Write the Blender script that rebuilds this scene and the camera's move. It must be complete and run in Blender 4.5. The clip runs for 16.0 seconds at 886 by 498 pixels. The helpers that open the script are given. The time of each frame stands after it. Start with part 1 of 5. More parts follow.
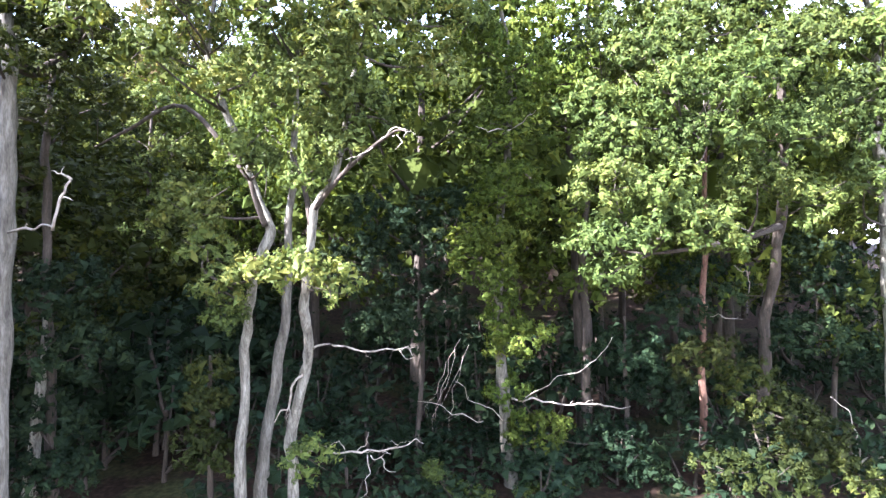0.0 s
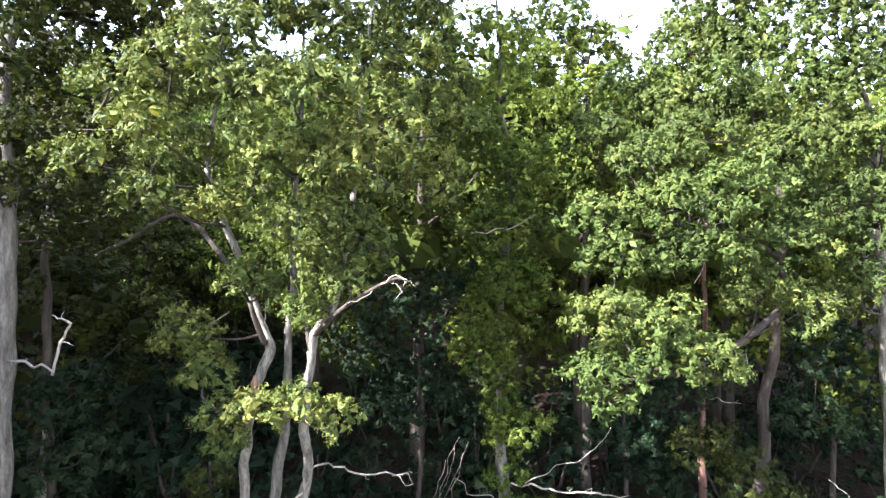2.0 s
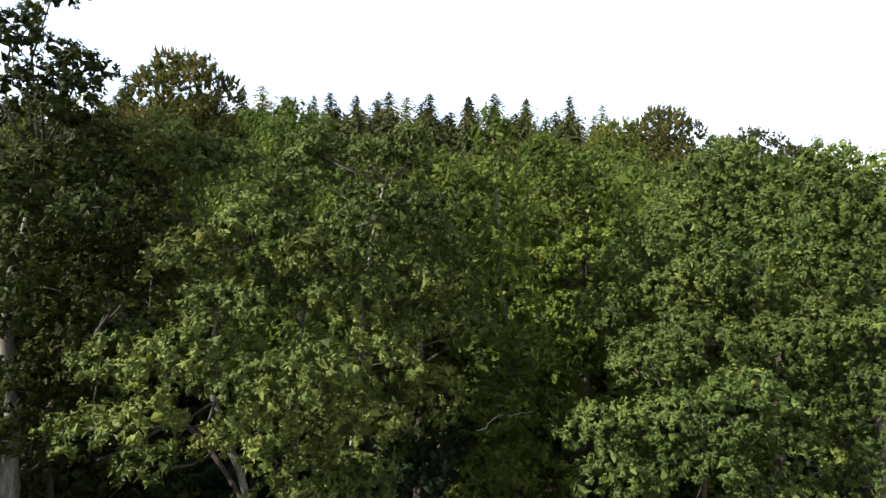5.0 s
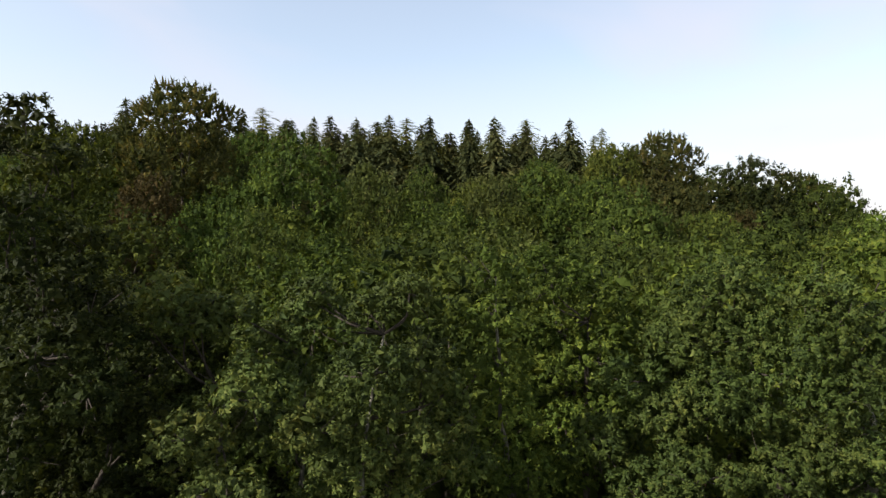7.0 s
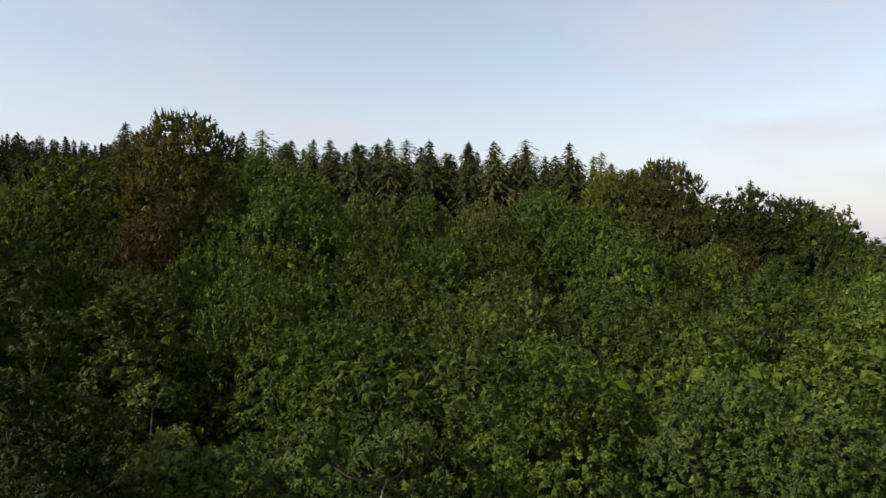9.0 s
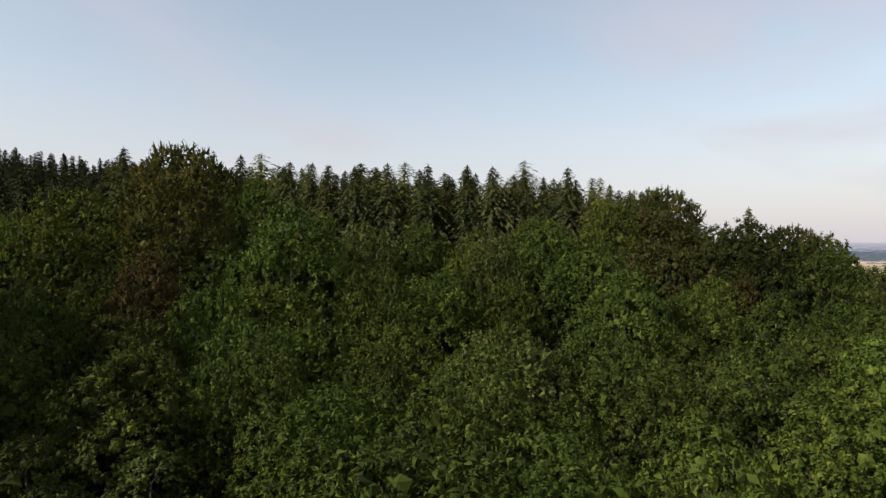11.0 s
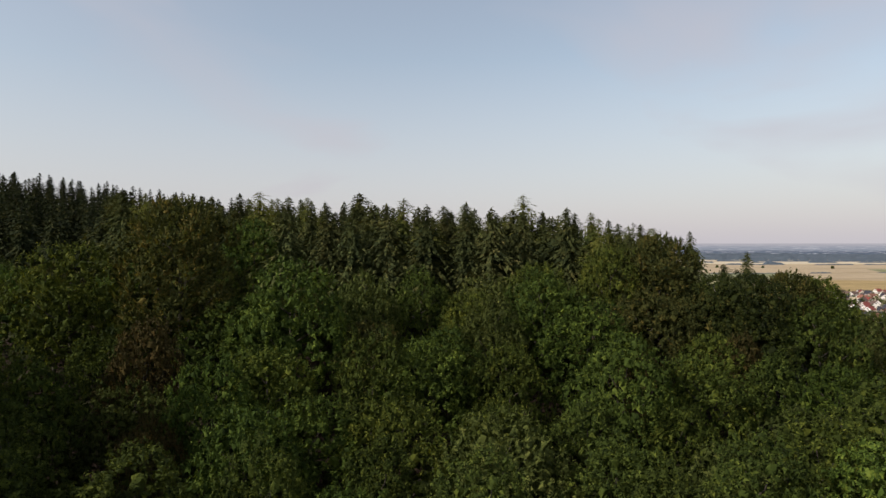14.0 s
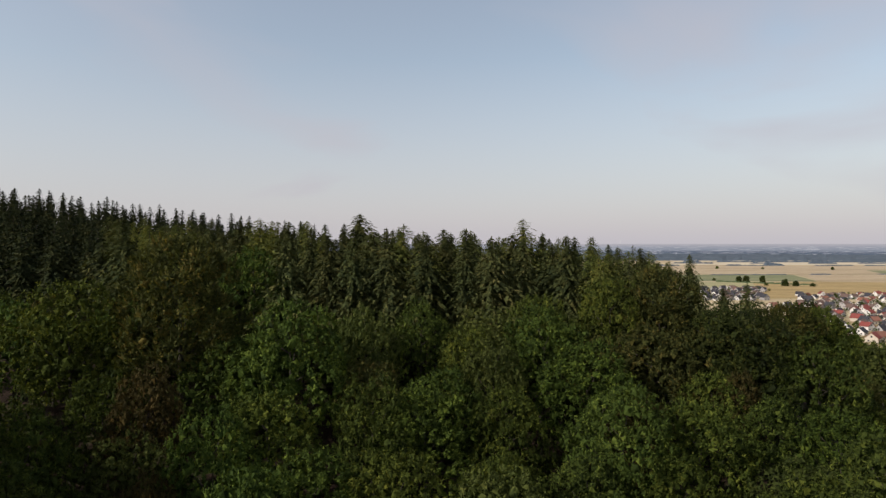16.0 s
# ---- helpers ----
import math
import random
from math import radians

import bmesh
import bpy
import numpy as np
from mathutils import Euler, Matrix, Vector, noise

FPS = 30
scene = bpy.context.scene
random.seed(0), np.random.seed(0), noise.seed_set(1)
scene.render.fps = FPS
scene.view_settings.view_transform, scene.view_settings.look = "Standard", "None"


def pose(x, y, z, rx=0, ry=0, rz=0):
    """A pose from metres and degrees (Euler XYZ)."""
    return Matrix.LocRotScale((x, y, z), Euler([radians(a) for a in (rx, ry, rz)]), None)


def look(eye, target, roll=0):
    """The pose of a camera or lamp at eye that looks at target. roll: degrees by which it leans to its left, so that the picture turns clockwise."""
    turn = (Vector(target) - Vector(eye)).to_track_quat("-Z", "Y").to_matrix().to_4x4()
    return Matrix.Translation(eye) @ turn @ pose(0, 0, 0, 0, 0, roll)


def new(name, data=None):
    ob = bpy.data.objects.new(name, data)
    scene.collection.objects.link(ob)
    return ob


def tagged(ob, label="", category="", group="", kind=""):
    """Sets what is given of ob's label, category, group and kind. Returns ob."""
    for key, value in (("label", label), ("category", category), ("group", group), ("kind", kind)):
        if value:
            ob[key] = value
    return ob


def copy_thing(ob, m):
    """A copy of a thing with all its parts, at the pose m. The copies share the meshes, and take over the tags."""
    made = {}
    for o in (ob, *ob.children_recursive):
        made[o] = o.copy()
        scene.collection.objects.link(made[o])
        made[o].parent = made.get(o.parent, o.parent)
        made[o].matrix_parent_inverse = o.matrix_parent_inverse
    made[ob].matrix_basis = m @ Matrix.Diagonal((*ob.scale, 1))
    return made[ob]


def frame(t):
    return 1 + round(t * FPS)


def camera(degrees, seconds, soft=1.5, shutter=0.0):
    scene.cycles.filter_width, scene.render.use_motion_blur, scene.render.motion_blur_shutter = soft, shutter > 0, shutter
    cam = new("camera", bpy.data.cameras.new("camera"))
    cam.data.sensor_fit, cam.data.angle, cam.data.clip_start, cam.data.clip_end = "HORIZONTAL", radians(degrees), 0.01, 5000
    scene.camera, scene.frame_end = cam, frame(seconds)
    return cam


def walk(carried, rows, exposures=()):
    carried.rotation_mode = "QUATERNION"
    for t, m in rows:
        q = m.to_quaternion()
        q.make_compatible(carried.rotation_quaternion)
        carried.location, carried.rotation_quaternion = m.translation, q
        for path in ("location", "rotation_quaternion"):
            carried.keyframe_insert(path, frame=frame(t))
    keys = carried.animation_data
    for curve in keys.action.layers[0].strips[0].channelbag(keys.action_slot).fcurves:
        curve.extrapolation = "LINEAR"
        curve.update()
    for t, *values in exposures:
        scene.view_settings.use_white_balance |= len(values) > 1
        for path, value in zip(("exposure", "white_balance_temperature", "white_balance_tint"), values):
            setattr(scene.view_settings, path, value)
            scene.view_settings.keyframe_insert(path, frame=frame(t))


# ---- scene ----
cam = camera(74.7, 16.0, soft=1.45)
PITCH = -0.5
CLIMB = [(0.0, 8.0, 0.0), (0.5, 8.59, 0.0), (1.0, 9.2, 0.0), (1.5, 9.82, -0.02), (2.0, 10.47, -0.05),
         (2.5, 11.15, -0.08), (3.0, 11.89, -0.1), (3.5, 12.67, -0.1), (4.0, 13.49, -0.05), (5.0, 15.14, 0.0),
         (6.0, 16.73, 0.0), (7.0, 18.37, 0.0), (8.0, 20.01, 0.0), (9.0, 21.61, -0.03), (10.0, 23.24, -0.1),
         (11.0, 25.02, -0.16), (12.0, 26.83, -0.2), (13.0, 28.67, -0.23), (14.0, 30.56, -0.27), (15.0, 32.52, -0.28), (16.0, 34.47, -0.28)]
walk(cam, [(t, pose(0, 0, z, 90 + PITCH, 0, yaw)) for t, z, yaw in CLIMB],
     exposures=[(0.0, 4.02, 5560, 30), (1.0, 3.78, 5600, 29), (2.0, 3.44, 5750, 27), (3.5, 2.62, 6000, 22), (4.2, 2.15, 6150, 20), (6.5, 0.96, 6400, 17), (7.5, 0.69, 6480, 18), (9.0, 0.5, 6550, 17),
                (12.0, 0.29, 6600, 17), (16.0, 0.05, 6520, 17)])

# ---- light ----
SUN_ELEVATION, SUN_TURN = 34.0, 62.0      # degrees; SUN_TURN: to the left of straight behind the camera
world = bpy.data.worlds.new("world")
scene.world = world
world.use_nodes = True
nt = world.node_tree
nt.nodes.clear()
sky = nt.nodes.new("ShaderNodeTexSky")
sky.sky_type, sky.sun_disc = "NISHITA", False
sky.sun_elevation, sky.sun_rotation = radians(SUN_ELEVATION), radians(180 + SUN_TURN)
sky.air_density, sky.dust_density, sky.ozone_density = 1.0, 0.8, 0.0
coord = nt.nodes.new("ShaderNodeTexCoord")
stretch = nt.nodes.new("ShaderNodeMapping")
stretch.inputs["Location"].default_value = (1.7, 0.6, 0.35)
stretch.inputs["Rotation"].default_value = (0.15, 0.12, 0.5)
stretch.inputs["Scale"].default_value = (1.0, 0.8, 2.6)
cloud = nt.nodes.new("ShaderNodeTexNoise")
cloud.inputs["Scale"].default_value, cloud.inputs["Detail"].default_value = 1.9, 5.0
cloud.inputs["Roughness"].default_value, cloud.inputs["Distortion"].default_value = 0.42, 0.5
veil = nt.nodes.new("ShaderNodeMapRange")
veil.inputs["From Min"].default_value, veil.inputs["From Max"].default_value = 0.38, 0.68
veil.inputs["To Min"].default_value, veil.inputs["To Max"].default_value = 0.38, 0.97
mix = nt.nodes.new("ShaderNodeMix")
mix.data_type = "RGBA"
mix.inputs["B"].default_value = (4.38, 4.34, 4.60, 1)
back = nt.nodes.new("ShaderNodeBackground")
back.inputs["Strength"].default_value = 0.113
world_out = nt.nodes.new("ShaderNodeOutputWorld")
nt.links.new(coord.outputs["Generated"], stretch.inputs["Vector"])
nt.links.new(stretch.outputs["Vector"], cloud.inputs["Vector"])
nt.links.new(cloud.outputs["Fac"], veil.inputs["Value"])
height_of = nt.nodes.new("ShaderNodeSeparateXYZ")
nt.links.new(coord.outputs["Generated"], height_of.inputs["Vector"])
haze_band = nt.nodes.new("ShaderNodeMapRange")
haze_band.inputs["From Min"].default_value, haze_band.inputs["From Max"].default_value = 0.0, 0.3
haze_band.inputs["To Min"].default_value, haze_band.inputs["To Max"].default_value = 0.97, 0.3
nt.links.new(height_of.outputs["Z"], haze_band.inputs["Value"])
thicker = nt.nodes.new("ShaderNodeMath")
thicker.operation = "MAXIMUM"
thin_at = nt.nodes.new("ShaderNodeVectorMath")
thin_at.operation = "DISTANCE"
thin_at.inputs[1].default_value = (0.17, 0.90, 0.40)
nt.links.new(coord.outputs["Generated"], thin_at.inputs[0])
thin = nt.nodes.new("ShaderNodeMapRange")
thin.interpolation_type = "SMOOTHSTEP"
thin.inputs["From Min"].default_value, thin.inputs["From Max"].default_value = 0.0, 0.62
thin.inputs["To Min"].default_value, thin.inputs["To Max"].default_value = 0.42, 0.0
nt.links.new(thin_at.outputs["Value"], thin.inputs["Value"])
lighter = nt.nodes.new("ShaderNodeMath")
lighter.operation = "SUBTRACT"
nt.links.new(veil.outputs["Result"], lighter.inputs[0])
nt.links.new(thin.outputs["Result"], lighter.inputs[1])
nt.links.new(lighter.outputs[0], thicker.inputs[0])
nt.links.new(haze_band.outputs["Result"], thicker.inputs[1])
nt.links.new(thicker.outputs[0], mix.inputs["Factor"])
clear = nt.nodes.new("ShaderNodeMix")
clear.data_type, clear.blend_type = "RGBA", "MULTIPLY"
clear.inputs["Factor"].default_value = 1.0
clear.inputs["B"].default_value = (1.40, 1.44, 1.24, 1)
nt.links.new(sky.outputs["Color"], clear.inputs["A"])
nt.links.new(clear.outputs["Result"], mix.inputs["A"])
nt.links.new(mix.outputs["Result"], back.inputs["Color"])
nt.links.new(back.outputs["Background"], world_out.inputs["Surface"])

sun = new("sun", bpy.data.lights.new("sun", "SUN"))
sun.data.energy, sun.data.angle, sun.data.color = 5.0, radians(0.6), (1.0, 0.93, 0.82)
to_sun = Vector((-math.sin(radians(SUN_TURN)) * math.cos(radians(SUN_ELEVATION)),
                 -math.cos(radians(SUN_TURN)) * math.cos(radians(SUN_ELEVATION)), math.sin(radians(SUN_ELEVATION))))
sun.matrix_world = look(to_sun * 300, (0, 0, 0))


# ---- materials ----
def ramp_node(nt, stops):
    node = nt.nodes.new("ShaderNodeValToRGB")
    ramp = node.color_ramp
    while len(ramp.elements) < len(stops):
        ramp.elements.new(0.5)
    for element, (at, colour) in zip(ramp.elements, stops):
        element.position, element.color = at, (*colour, 1)
    return node


def leaf_material(name, dark, light, tip, through_light=0.35, gloss=0.55, shine=0.14):
    """Foliage: every leaf its own tint between dark and light, with a slow change over the crown, each tree a little apart."""
    m = bpy.data.materials.new(name)
    m.use_nodes = True
    nt = m.node_tree
    nt.nodes.clear()
    geo = nt.nodes.new("ShaderNodeNewGeometry")
    info = nt.nodes.new("ShaderNodeObjectInfo")
    tex = nt.nodes.new("ShaderNodeTexNoise")
    tex.inputs["Scale"].default_value, tex.inputs["Detail"].default_value = 0.45, 3.0
    pos = nt.nodes.new("ShaderNodeTexCoord")
    nt.links.new(pos.outputs["Object"], tex.inputs["Vector"])
    add = nt.nodes.new("ShaderNodeMath")
    add.operation = "MULTIPLY_ADD"
    nt.links.new(geo.outputs["Random Per Island"], add.inputs[0])
    add.inputs[1].default_value = 0.46
    half = nt.nodes.new("ShaderNodeMath")
    half.operation = "MULTIPLY_ADD"
    nt.links.new(tex.outputs["Fac"], half.inputs[0])
    half.inputs[1].default_value, half.inputs[2].default_value = 0.9, -0.17
    nt.links.new(half.outputs[0], add.inputs[2])
    dark = (dark[0] * 0.62, dark[1] * 0.76, dark[2] * 0.95)
    light = (light[0] * 0.98, light[1] * 0.98, light[2] * 0.95)
    tip = (tip[0] * 1.18, tip[1] * 1.06, tip[2] * 0.95)
    ramp = ramp_node(nt, [(0.08, dark), (0.6, light), (0.95, tip)])
    nt.links.new(add.outputs[0], ramp.inputs["Fac"])
    hue = nt.nodes.new("ShaderNodeHueSaturation")
    shift = nt.nodes.new("ShaderNodeMapRange")
    shift.inputs["To Min"].default_value, shift.inputs["To Max"].default_value = 0.489, 0.504
    value = nt.nodes.new("ShaderNodeMapRange")
    value.inputs["To Min"].default_value, value.inputs["To Max"].default_value = 1.25, 0.75
    other = nt.nodes.new("ShaderNodeMath")
    other.operation = "PINGPONG"
    other.inputs[1].default_value = 0.137
    nt.links.new(info.outputs["Random"], other.inputs[0])
    shift.inputs["From Max"].default_value = 0.137
    nt.links.new(other.outputs[0], shift.inputs["Value"])
    nt.links.new(info.outputs["Random"], value.inputs["Value"])
    nt.links.new(shift.outputs["Result"], hue.inputs["Hue"])
    nt.links.new(value.outputs["Result"], hue.inputs["Value"])
    nt.links.new(ramp.outputs["Color"], hue.inputs["Color"])
    skin = nt.nodes.new("ShaderNodeBsdfPrincipled")
    skin.inputs["Roughness"].default_value = gloss
    skin.inputs["Specular IOR Level"].default_value = shine
    glow = nt.nodes.new("ShaderNodeBsdfTranslucent")
    warm = nt.nodes.new("ShaderNodeMix")
    warm.data_type, warm.blend_type = "RGBA", "MULTIPLY"
    warm.inputs["Factor"].default_value = 1.0
    warm.inputs["B"].default_value = (1.25, 1.15, 0.55, 1)
    nt.links.new(hue.outputs["Color"], warm.inputs["A"])
    nt.links.new(warm.outputs["Result"], glow.inputs["Color"])
    nt.links.new(hue.outputs["Color"], skin.inputs["Base Color"])
    both = nt.nodes.new("ShaderNodeMixShader")
    both.inputs["Fac"].default_value = through_light
    nt.links.new(skin.outputs["BSDF"], both.inputs[1])
    nt.links.new(glow.outputs["BSDF"], both.inputs[2])
    end = nt.nodes.new("ShaderNodeOutputMaterial")
    nt.links.new(both.outputs["Shader"], end.inputs["Surface"])
    return m


def rough_material(name, stops, scale, squash=(1, 1, 1), fine=40.0, bump=0.4, rough=0.9, depth=0.02, coords="Object"):
    """An opaque surface: colours by a coarse and a fine noise, with relief from both."""
    m = bpy.data.materials.new(name)
    m.use_nodes = True
    nt = m.node_tree
    body = nt.nodes["Principled BSDF"]
    body.inputs["Roughness"].default_value = rough
    body.inputs["Specular IOR Level"].default_value = 0.25
    pos = nt.nodes.new("ShaderNodeTexCoord")
    mapping = nt.nodes.new("ShaderNodeMapping")
    mapping.inputs["Scale"].default_value = squash
    nt.links.new(pos.outputs[coords], mapping.inputs["Vector"])
    coarse, grain = nt.nodes.new("ShaderNodeTexNoise"), nt.nodes.new("ShaderNodeTexNoise")
    for n, s, d in ((coarse, scale, 5.0), (grain, fine, 4.0)):
        n.inputs["Scale"].default_value, n.inputs["Detail"].default_value = s, d
        nt.links.new(mapping.outputs["Vector"], n.inputs["Vector"])
    blend = nt.nodes.new("ShaderNodeMix")
    blend.data_type = "FLOAT"
    blend.inputs["Factor"].default_value = 0.4
    nt.links.new(coarse.outputs["Fac"], blend.inputs["A"])
    nt.links.new(grain.outputs["Fac"], blend.inputs["B"])
    ramp = ramp_node(nt, stops)
    nt.links.new(blend.outputs["Result"], ramp.inputs["Fac"])
    nt.links.new(ramp.outputs["Color"], body.inputs["Base Color"])
    relief = nt.nodes.new("ShaderNodeBump")
    relief.inputs["Strength"].default_value, relief.inputs["Distance"].default_value = bump, depth
    nt.links.new(blend.outputs["Result"], relief.inputs["Height"])
    nt.links.new(relief.outputs["Normal"], body.inputs["Normal"])
    return m


OAK_LEAF = leaf_material("oak_leaf", (0.0200, 0.0320, 0.0081), (0.0640, 0.0920, 0.0212), (0.1350, 0.1580, 0.0373), 0.2, 0.6, 0.08)
OAK_PALE = leaf_material("oak_leaf_pale", (0.0149, 0.0256, 0.0062), (0.0465, 0.0711, 0.0158), (0.0931, 0.1207, 0.0290), 0.2, 0.6, 0.08)
OAK_TOP = leaf_material("oak_leaf_fresh", (0.0151, 0.0242, 0.0056), (0.0595, 0.0938, 0.0157), (0.1330, 0.1764, 0.0293), 0.3, 0.65, 0.06)
# oak leaf darkened to carry shade; on tall hornbeams a plain dark olive
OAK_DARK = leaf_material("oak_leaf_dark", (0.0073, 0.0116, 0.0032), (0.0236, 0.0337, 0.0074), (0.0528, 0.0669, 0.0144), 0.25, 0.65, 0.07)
# deep shade of the wood's interior put into these dark leaf colours
SHADE_LEAF = leaf_material("understorey_leaf_shaded", (0.0064, 0.0142, 0.0072), (0.0136, 0.0267, 0.0120), (0.0270, 0.0446, 0.0168), 0.22, 0.7, 0.06)
SLOPE_OAK = leaf_material("slope_oak_leaf", (0.0130, 0.0188, 0.0054), (0.0517, 0.0800, 0.0151), (0.1282, 0.1803, 0.0297), 0.3, 0.7, 0.04)
MAPLE_LEAF = leaf_material("maple_leaf", (0.0109, 0.0177, 0.0054), (0.0439, 0.0725, 0.0148), (0.1014, 0.1513, 0.0279), 0.3, 0.7, 0.04)
BIRCH_LEAF = leaf_material("birch_leaf", (0.0188, 0.0259, 0.0072), (0.0535, 0.0698, 0.0183), (0.1025, 0.1262, 0.0358), 0.3, 0.7, 0.04)
BEECH_LEAF = leaf_material("beech_leaf", (0.0173, 0.0232, 0.0074), (0.0539, 0.0618, 0.0179), (0.1264, 0.1044, 0.0296), 0.3, 0.7, 0.04)
BROWN_LEAF = leaf_material("browned_leaf", (0.0292, 0.0263, 0.0093), (0.0527, 0.0438, 0.0142), (0.0828, 0.0585, 0.0175), 0.14, 0.7, 0.04)
MIXED_LEAF = leaf_material("mixed_leaf", (0.0134, 0.0179, 0.0053), (0.0520, 0.0725, 0.0137), (0.1262, 0.1545, 0.0276), 0.3, 0.7, 0.04)
HORNBEAM_LEAF = leaf_material("hornbeam_leaf", (0.0109, 0.0166, 0.0051), (0.0415, 0.0601, 0.0129), (0.1017, 0.1372, 0.0257), 0.3, 0.7, 0.04)
NEEDLE = leaf_material("spruce_needle", (0.0241, 0.0327, 0.0135), (0.0534, 0.0637, 0.0225), (0.0889, 0.0911, 0.0337), 0.15, 0.85, 0.03)
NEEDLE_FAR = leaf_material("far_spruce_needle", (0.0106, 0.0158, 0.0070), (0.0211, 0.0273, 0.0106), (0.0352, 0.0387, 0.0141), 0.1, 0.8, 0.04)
LARCH_NEEDLE = leaf_material("larch_needle", (0.0415, 0.0523, 0.0148), (0.0856, 0.1023, 0.0259), (0.1342, 0.1420, 0.0368), 0.28, 0.85, 0.03)
BARK = rough_material("oak_bark", [(0.34, (0.036, 0.033, 0.024)), (0.5, (0.118, 0.115, 0.088)), (0.7, (0.265, 0.265, 0.215))], 3.0, (4, 4, 0.7), 14.0, 0.9, 0.95, 0.03)
BARK_GREY = rough_material("grey_bark", [(0.32, (0.028, 0.026, 0.019)), (0.5, (0.083, 0.081, 0.063)), (0.72, (0.175, 0.175, 0.142))], 3.0, (4, 4, 0.7), 14.0, 0.9, 0.95, 0.03)
# bark of limbs and inner trunks, darkened for the shade inside the wood
BARK_DARK = rough_material("dark_bark", [(0.3, (0.014, 0.0115, 0.0085)), (0.5, (0.038, 0.0325, 0.024)), (0.75, (0.078, 0.068, 0.052))], 3.0, (4, 4, 0.7), 14.0, 0.9, 0.95, 0.03)
BARK_RED = rough_material("pine_bark", [(0.3, (0.035, 0.02, 0.014)), (0.5, (0.09, 0.052, 0.035)), (0.75, (0.17, 0.1, 0.066))], 3.0, (4, 4, 0.7), 12.0, 0.9, 0.95, 0.03)
DEADWOOD = rough_material("bare_deadwood", [(0.3, (0.08, 0.07, 0.054)), (0.5, (0.195, 0.18, 0.142)), (0.72, (0.35, 0.33, 0.275))], 5.0, (2, 2, 2), 30.0, 0.6, 0.85, 0.01)
TWIG = rough_material("grey_twig", [(0.3, (0.12, 0.1, 0.075)), (0.6, (0.3, 0.26, 0.2))], 6.0, (1, 1, 1), 30.0, 0.4, 0.9, 0.005)
WOUND = rough_material("torn_wood", [(0.3, (0.14, 0.07, 0.04)), (0.6, (0.26, 0.16, 0.1))], 5.0, (3, 3, 0.6), 25.0, 0.8, 0.9, 0.01)


# ---- terrain ----
PLAIN = -53.5


def smooth_step(a, b, v):
    u = min(max((v - a) / (b - a), 0.0), 1.0)
    return u * u * (3 - 2 * u)


HILL_Y = [-5000, -160, -50, 0, 10, 20, 37, 57, 75, 90, 110, 140, 190, 260, 330, 450, 600, 5000]
HILL_Z = [-53.5, -40, -9, -1.2, 0, 0.9, 3.2, 8.2, 12.5, 15.6, 18, 21, 22, 14, -2, -32, -53.5, -53.5]


def ground_height(x, y):
    """The wooded hillside: it climbs away from the clearing, rises to the left and drops to the plain on the right."""
    h = float(np.interp(y, HILL_Y, HILL_Z))
    near = smooth_step(20, 110, y) * (1 - smooth_step(260, 600, y))
    edge = 18 + 0.13 * max(y, 0)
    if x > edge:
        h -= 0.21 * (x - edge) * smooth_step(0, 30, x - edge) * smooth_step(15, 60, y) + 0.1 * (x - edge) * (1 - smooth_step(15, 60, y))
    if x < 0:
        h += min(-x, 130) * 0.1 * near
        h -= max(-x - 160, 0) * 0.12
    h += 0.35 * noise.noise((x * 0.07, y * 0.07, 0.0)) * (1 - smooth_step(200, 400, math.hypot(x, y)))
    far = smooth_step(420, 640, math.hypot(x, y))
    return max(h * (1 - far) + PLAIN * far, PLAIN)


def mesh_object(name, verts, faces, material, parent=None, smooth=False, label=""):
    me = bpy.data.meshes.new(name)
    me.from_pydata(np.asarray(verts, dtype=float).tolist() if isinstance(verts, np.ndarray) else verts, [],
                   faces.tolist() if isinstance(faces, np.ndarray) else faces)
    me.materials.append(material)
    if smooth:
        me.polygons.foreach_set("use_smooth", [True] * len(me.polygons))
    me.update()
    ob = new(name, me)
    ob.parent = parent
    if label:
        ob["label"] = label
    return ob


def axis_steps(reach_near, step, reach_far):
    a = list(np.arange(0, reach_near, step))
    d = step
    while a[-1] < reach_far:
        d *= 1.22
        a.append(min(a[-1] + d, reach_far))
    return a


side = axis_steps(130, 3.0, 4800)
xs = sorted([-v for v in side[1:]] + side)
deep = axis_steps(200, 3.0, 4800)
ys = sorted([-v for v in axis_steps(30, 5.0, 4800)[1:]] + deep)
ground_verts = [(x, y, ground_height(x, y)) for y in ys for x in xs]
w = len(xs)
ground_faces = [(j * w + i, j * w + i + 1, (j + 1) * w + i + 1, (j + 1) * w + i) for j in range(len(ys) - 1) for i in range(w - 1)]


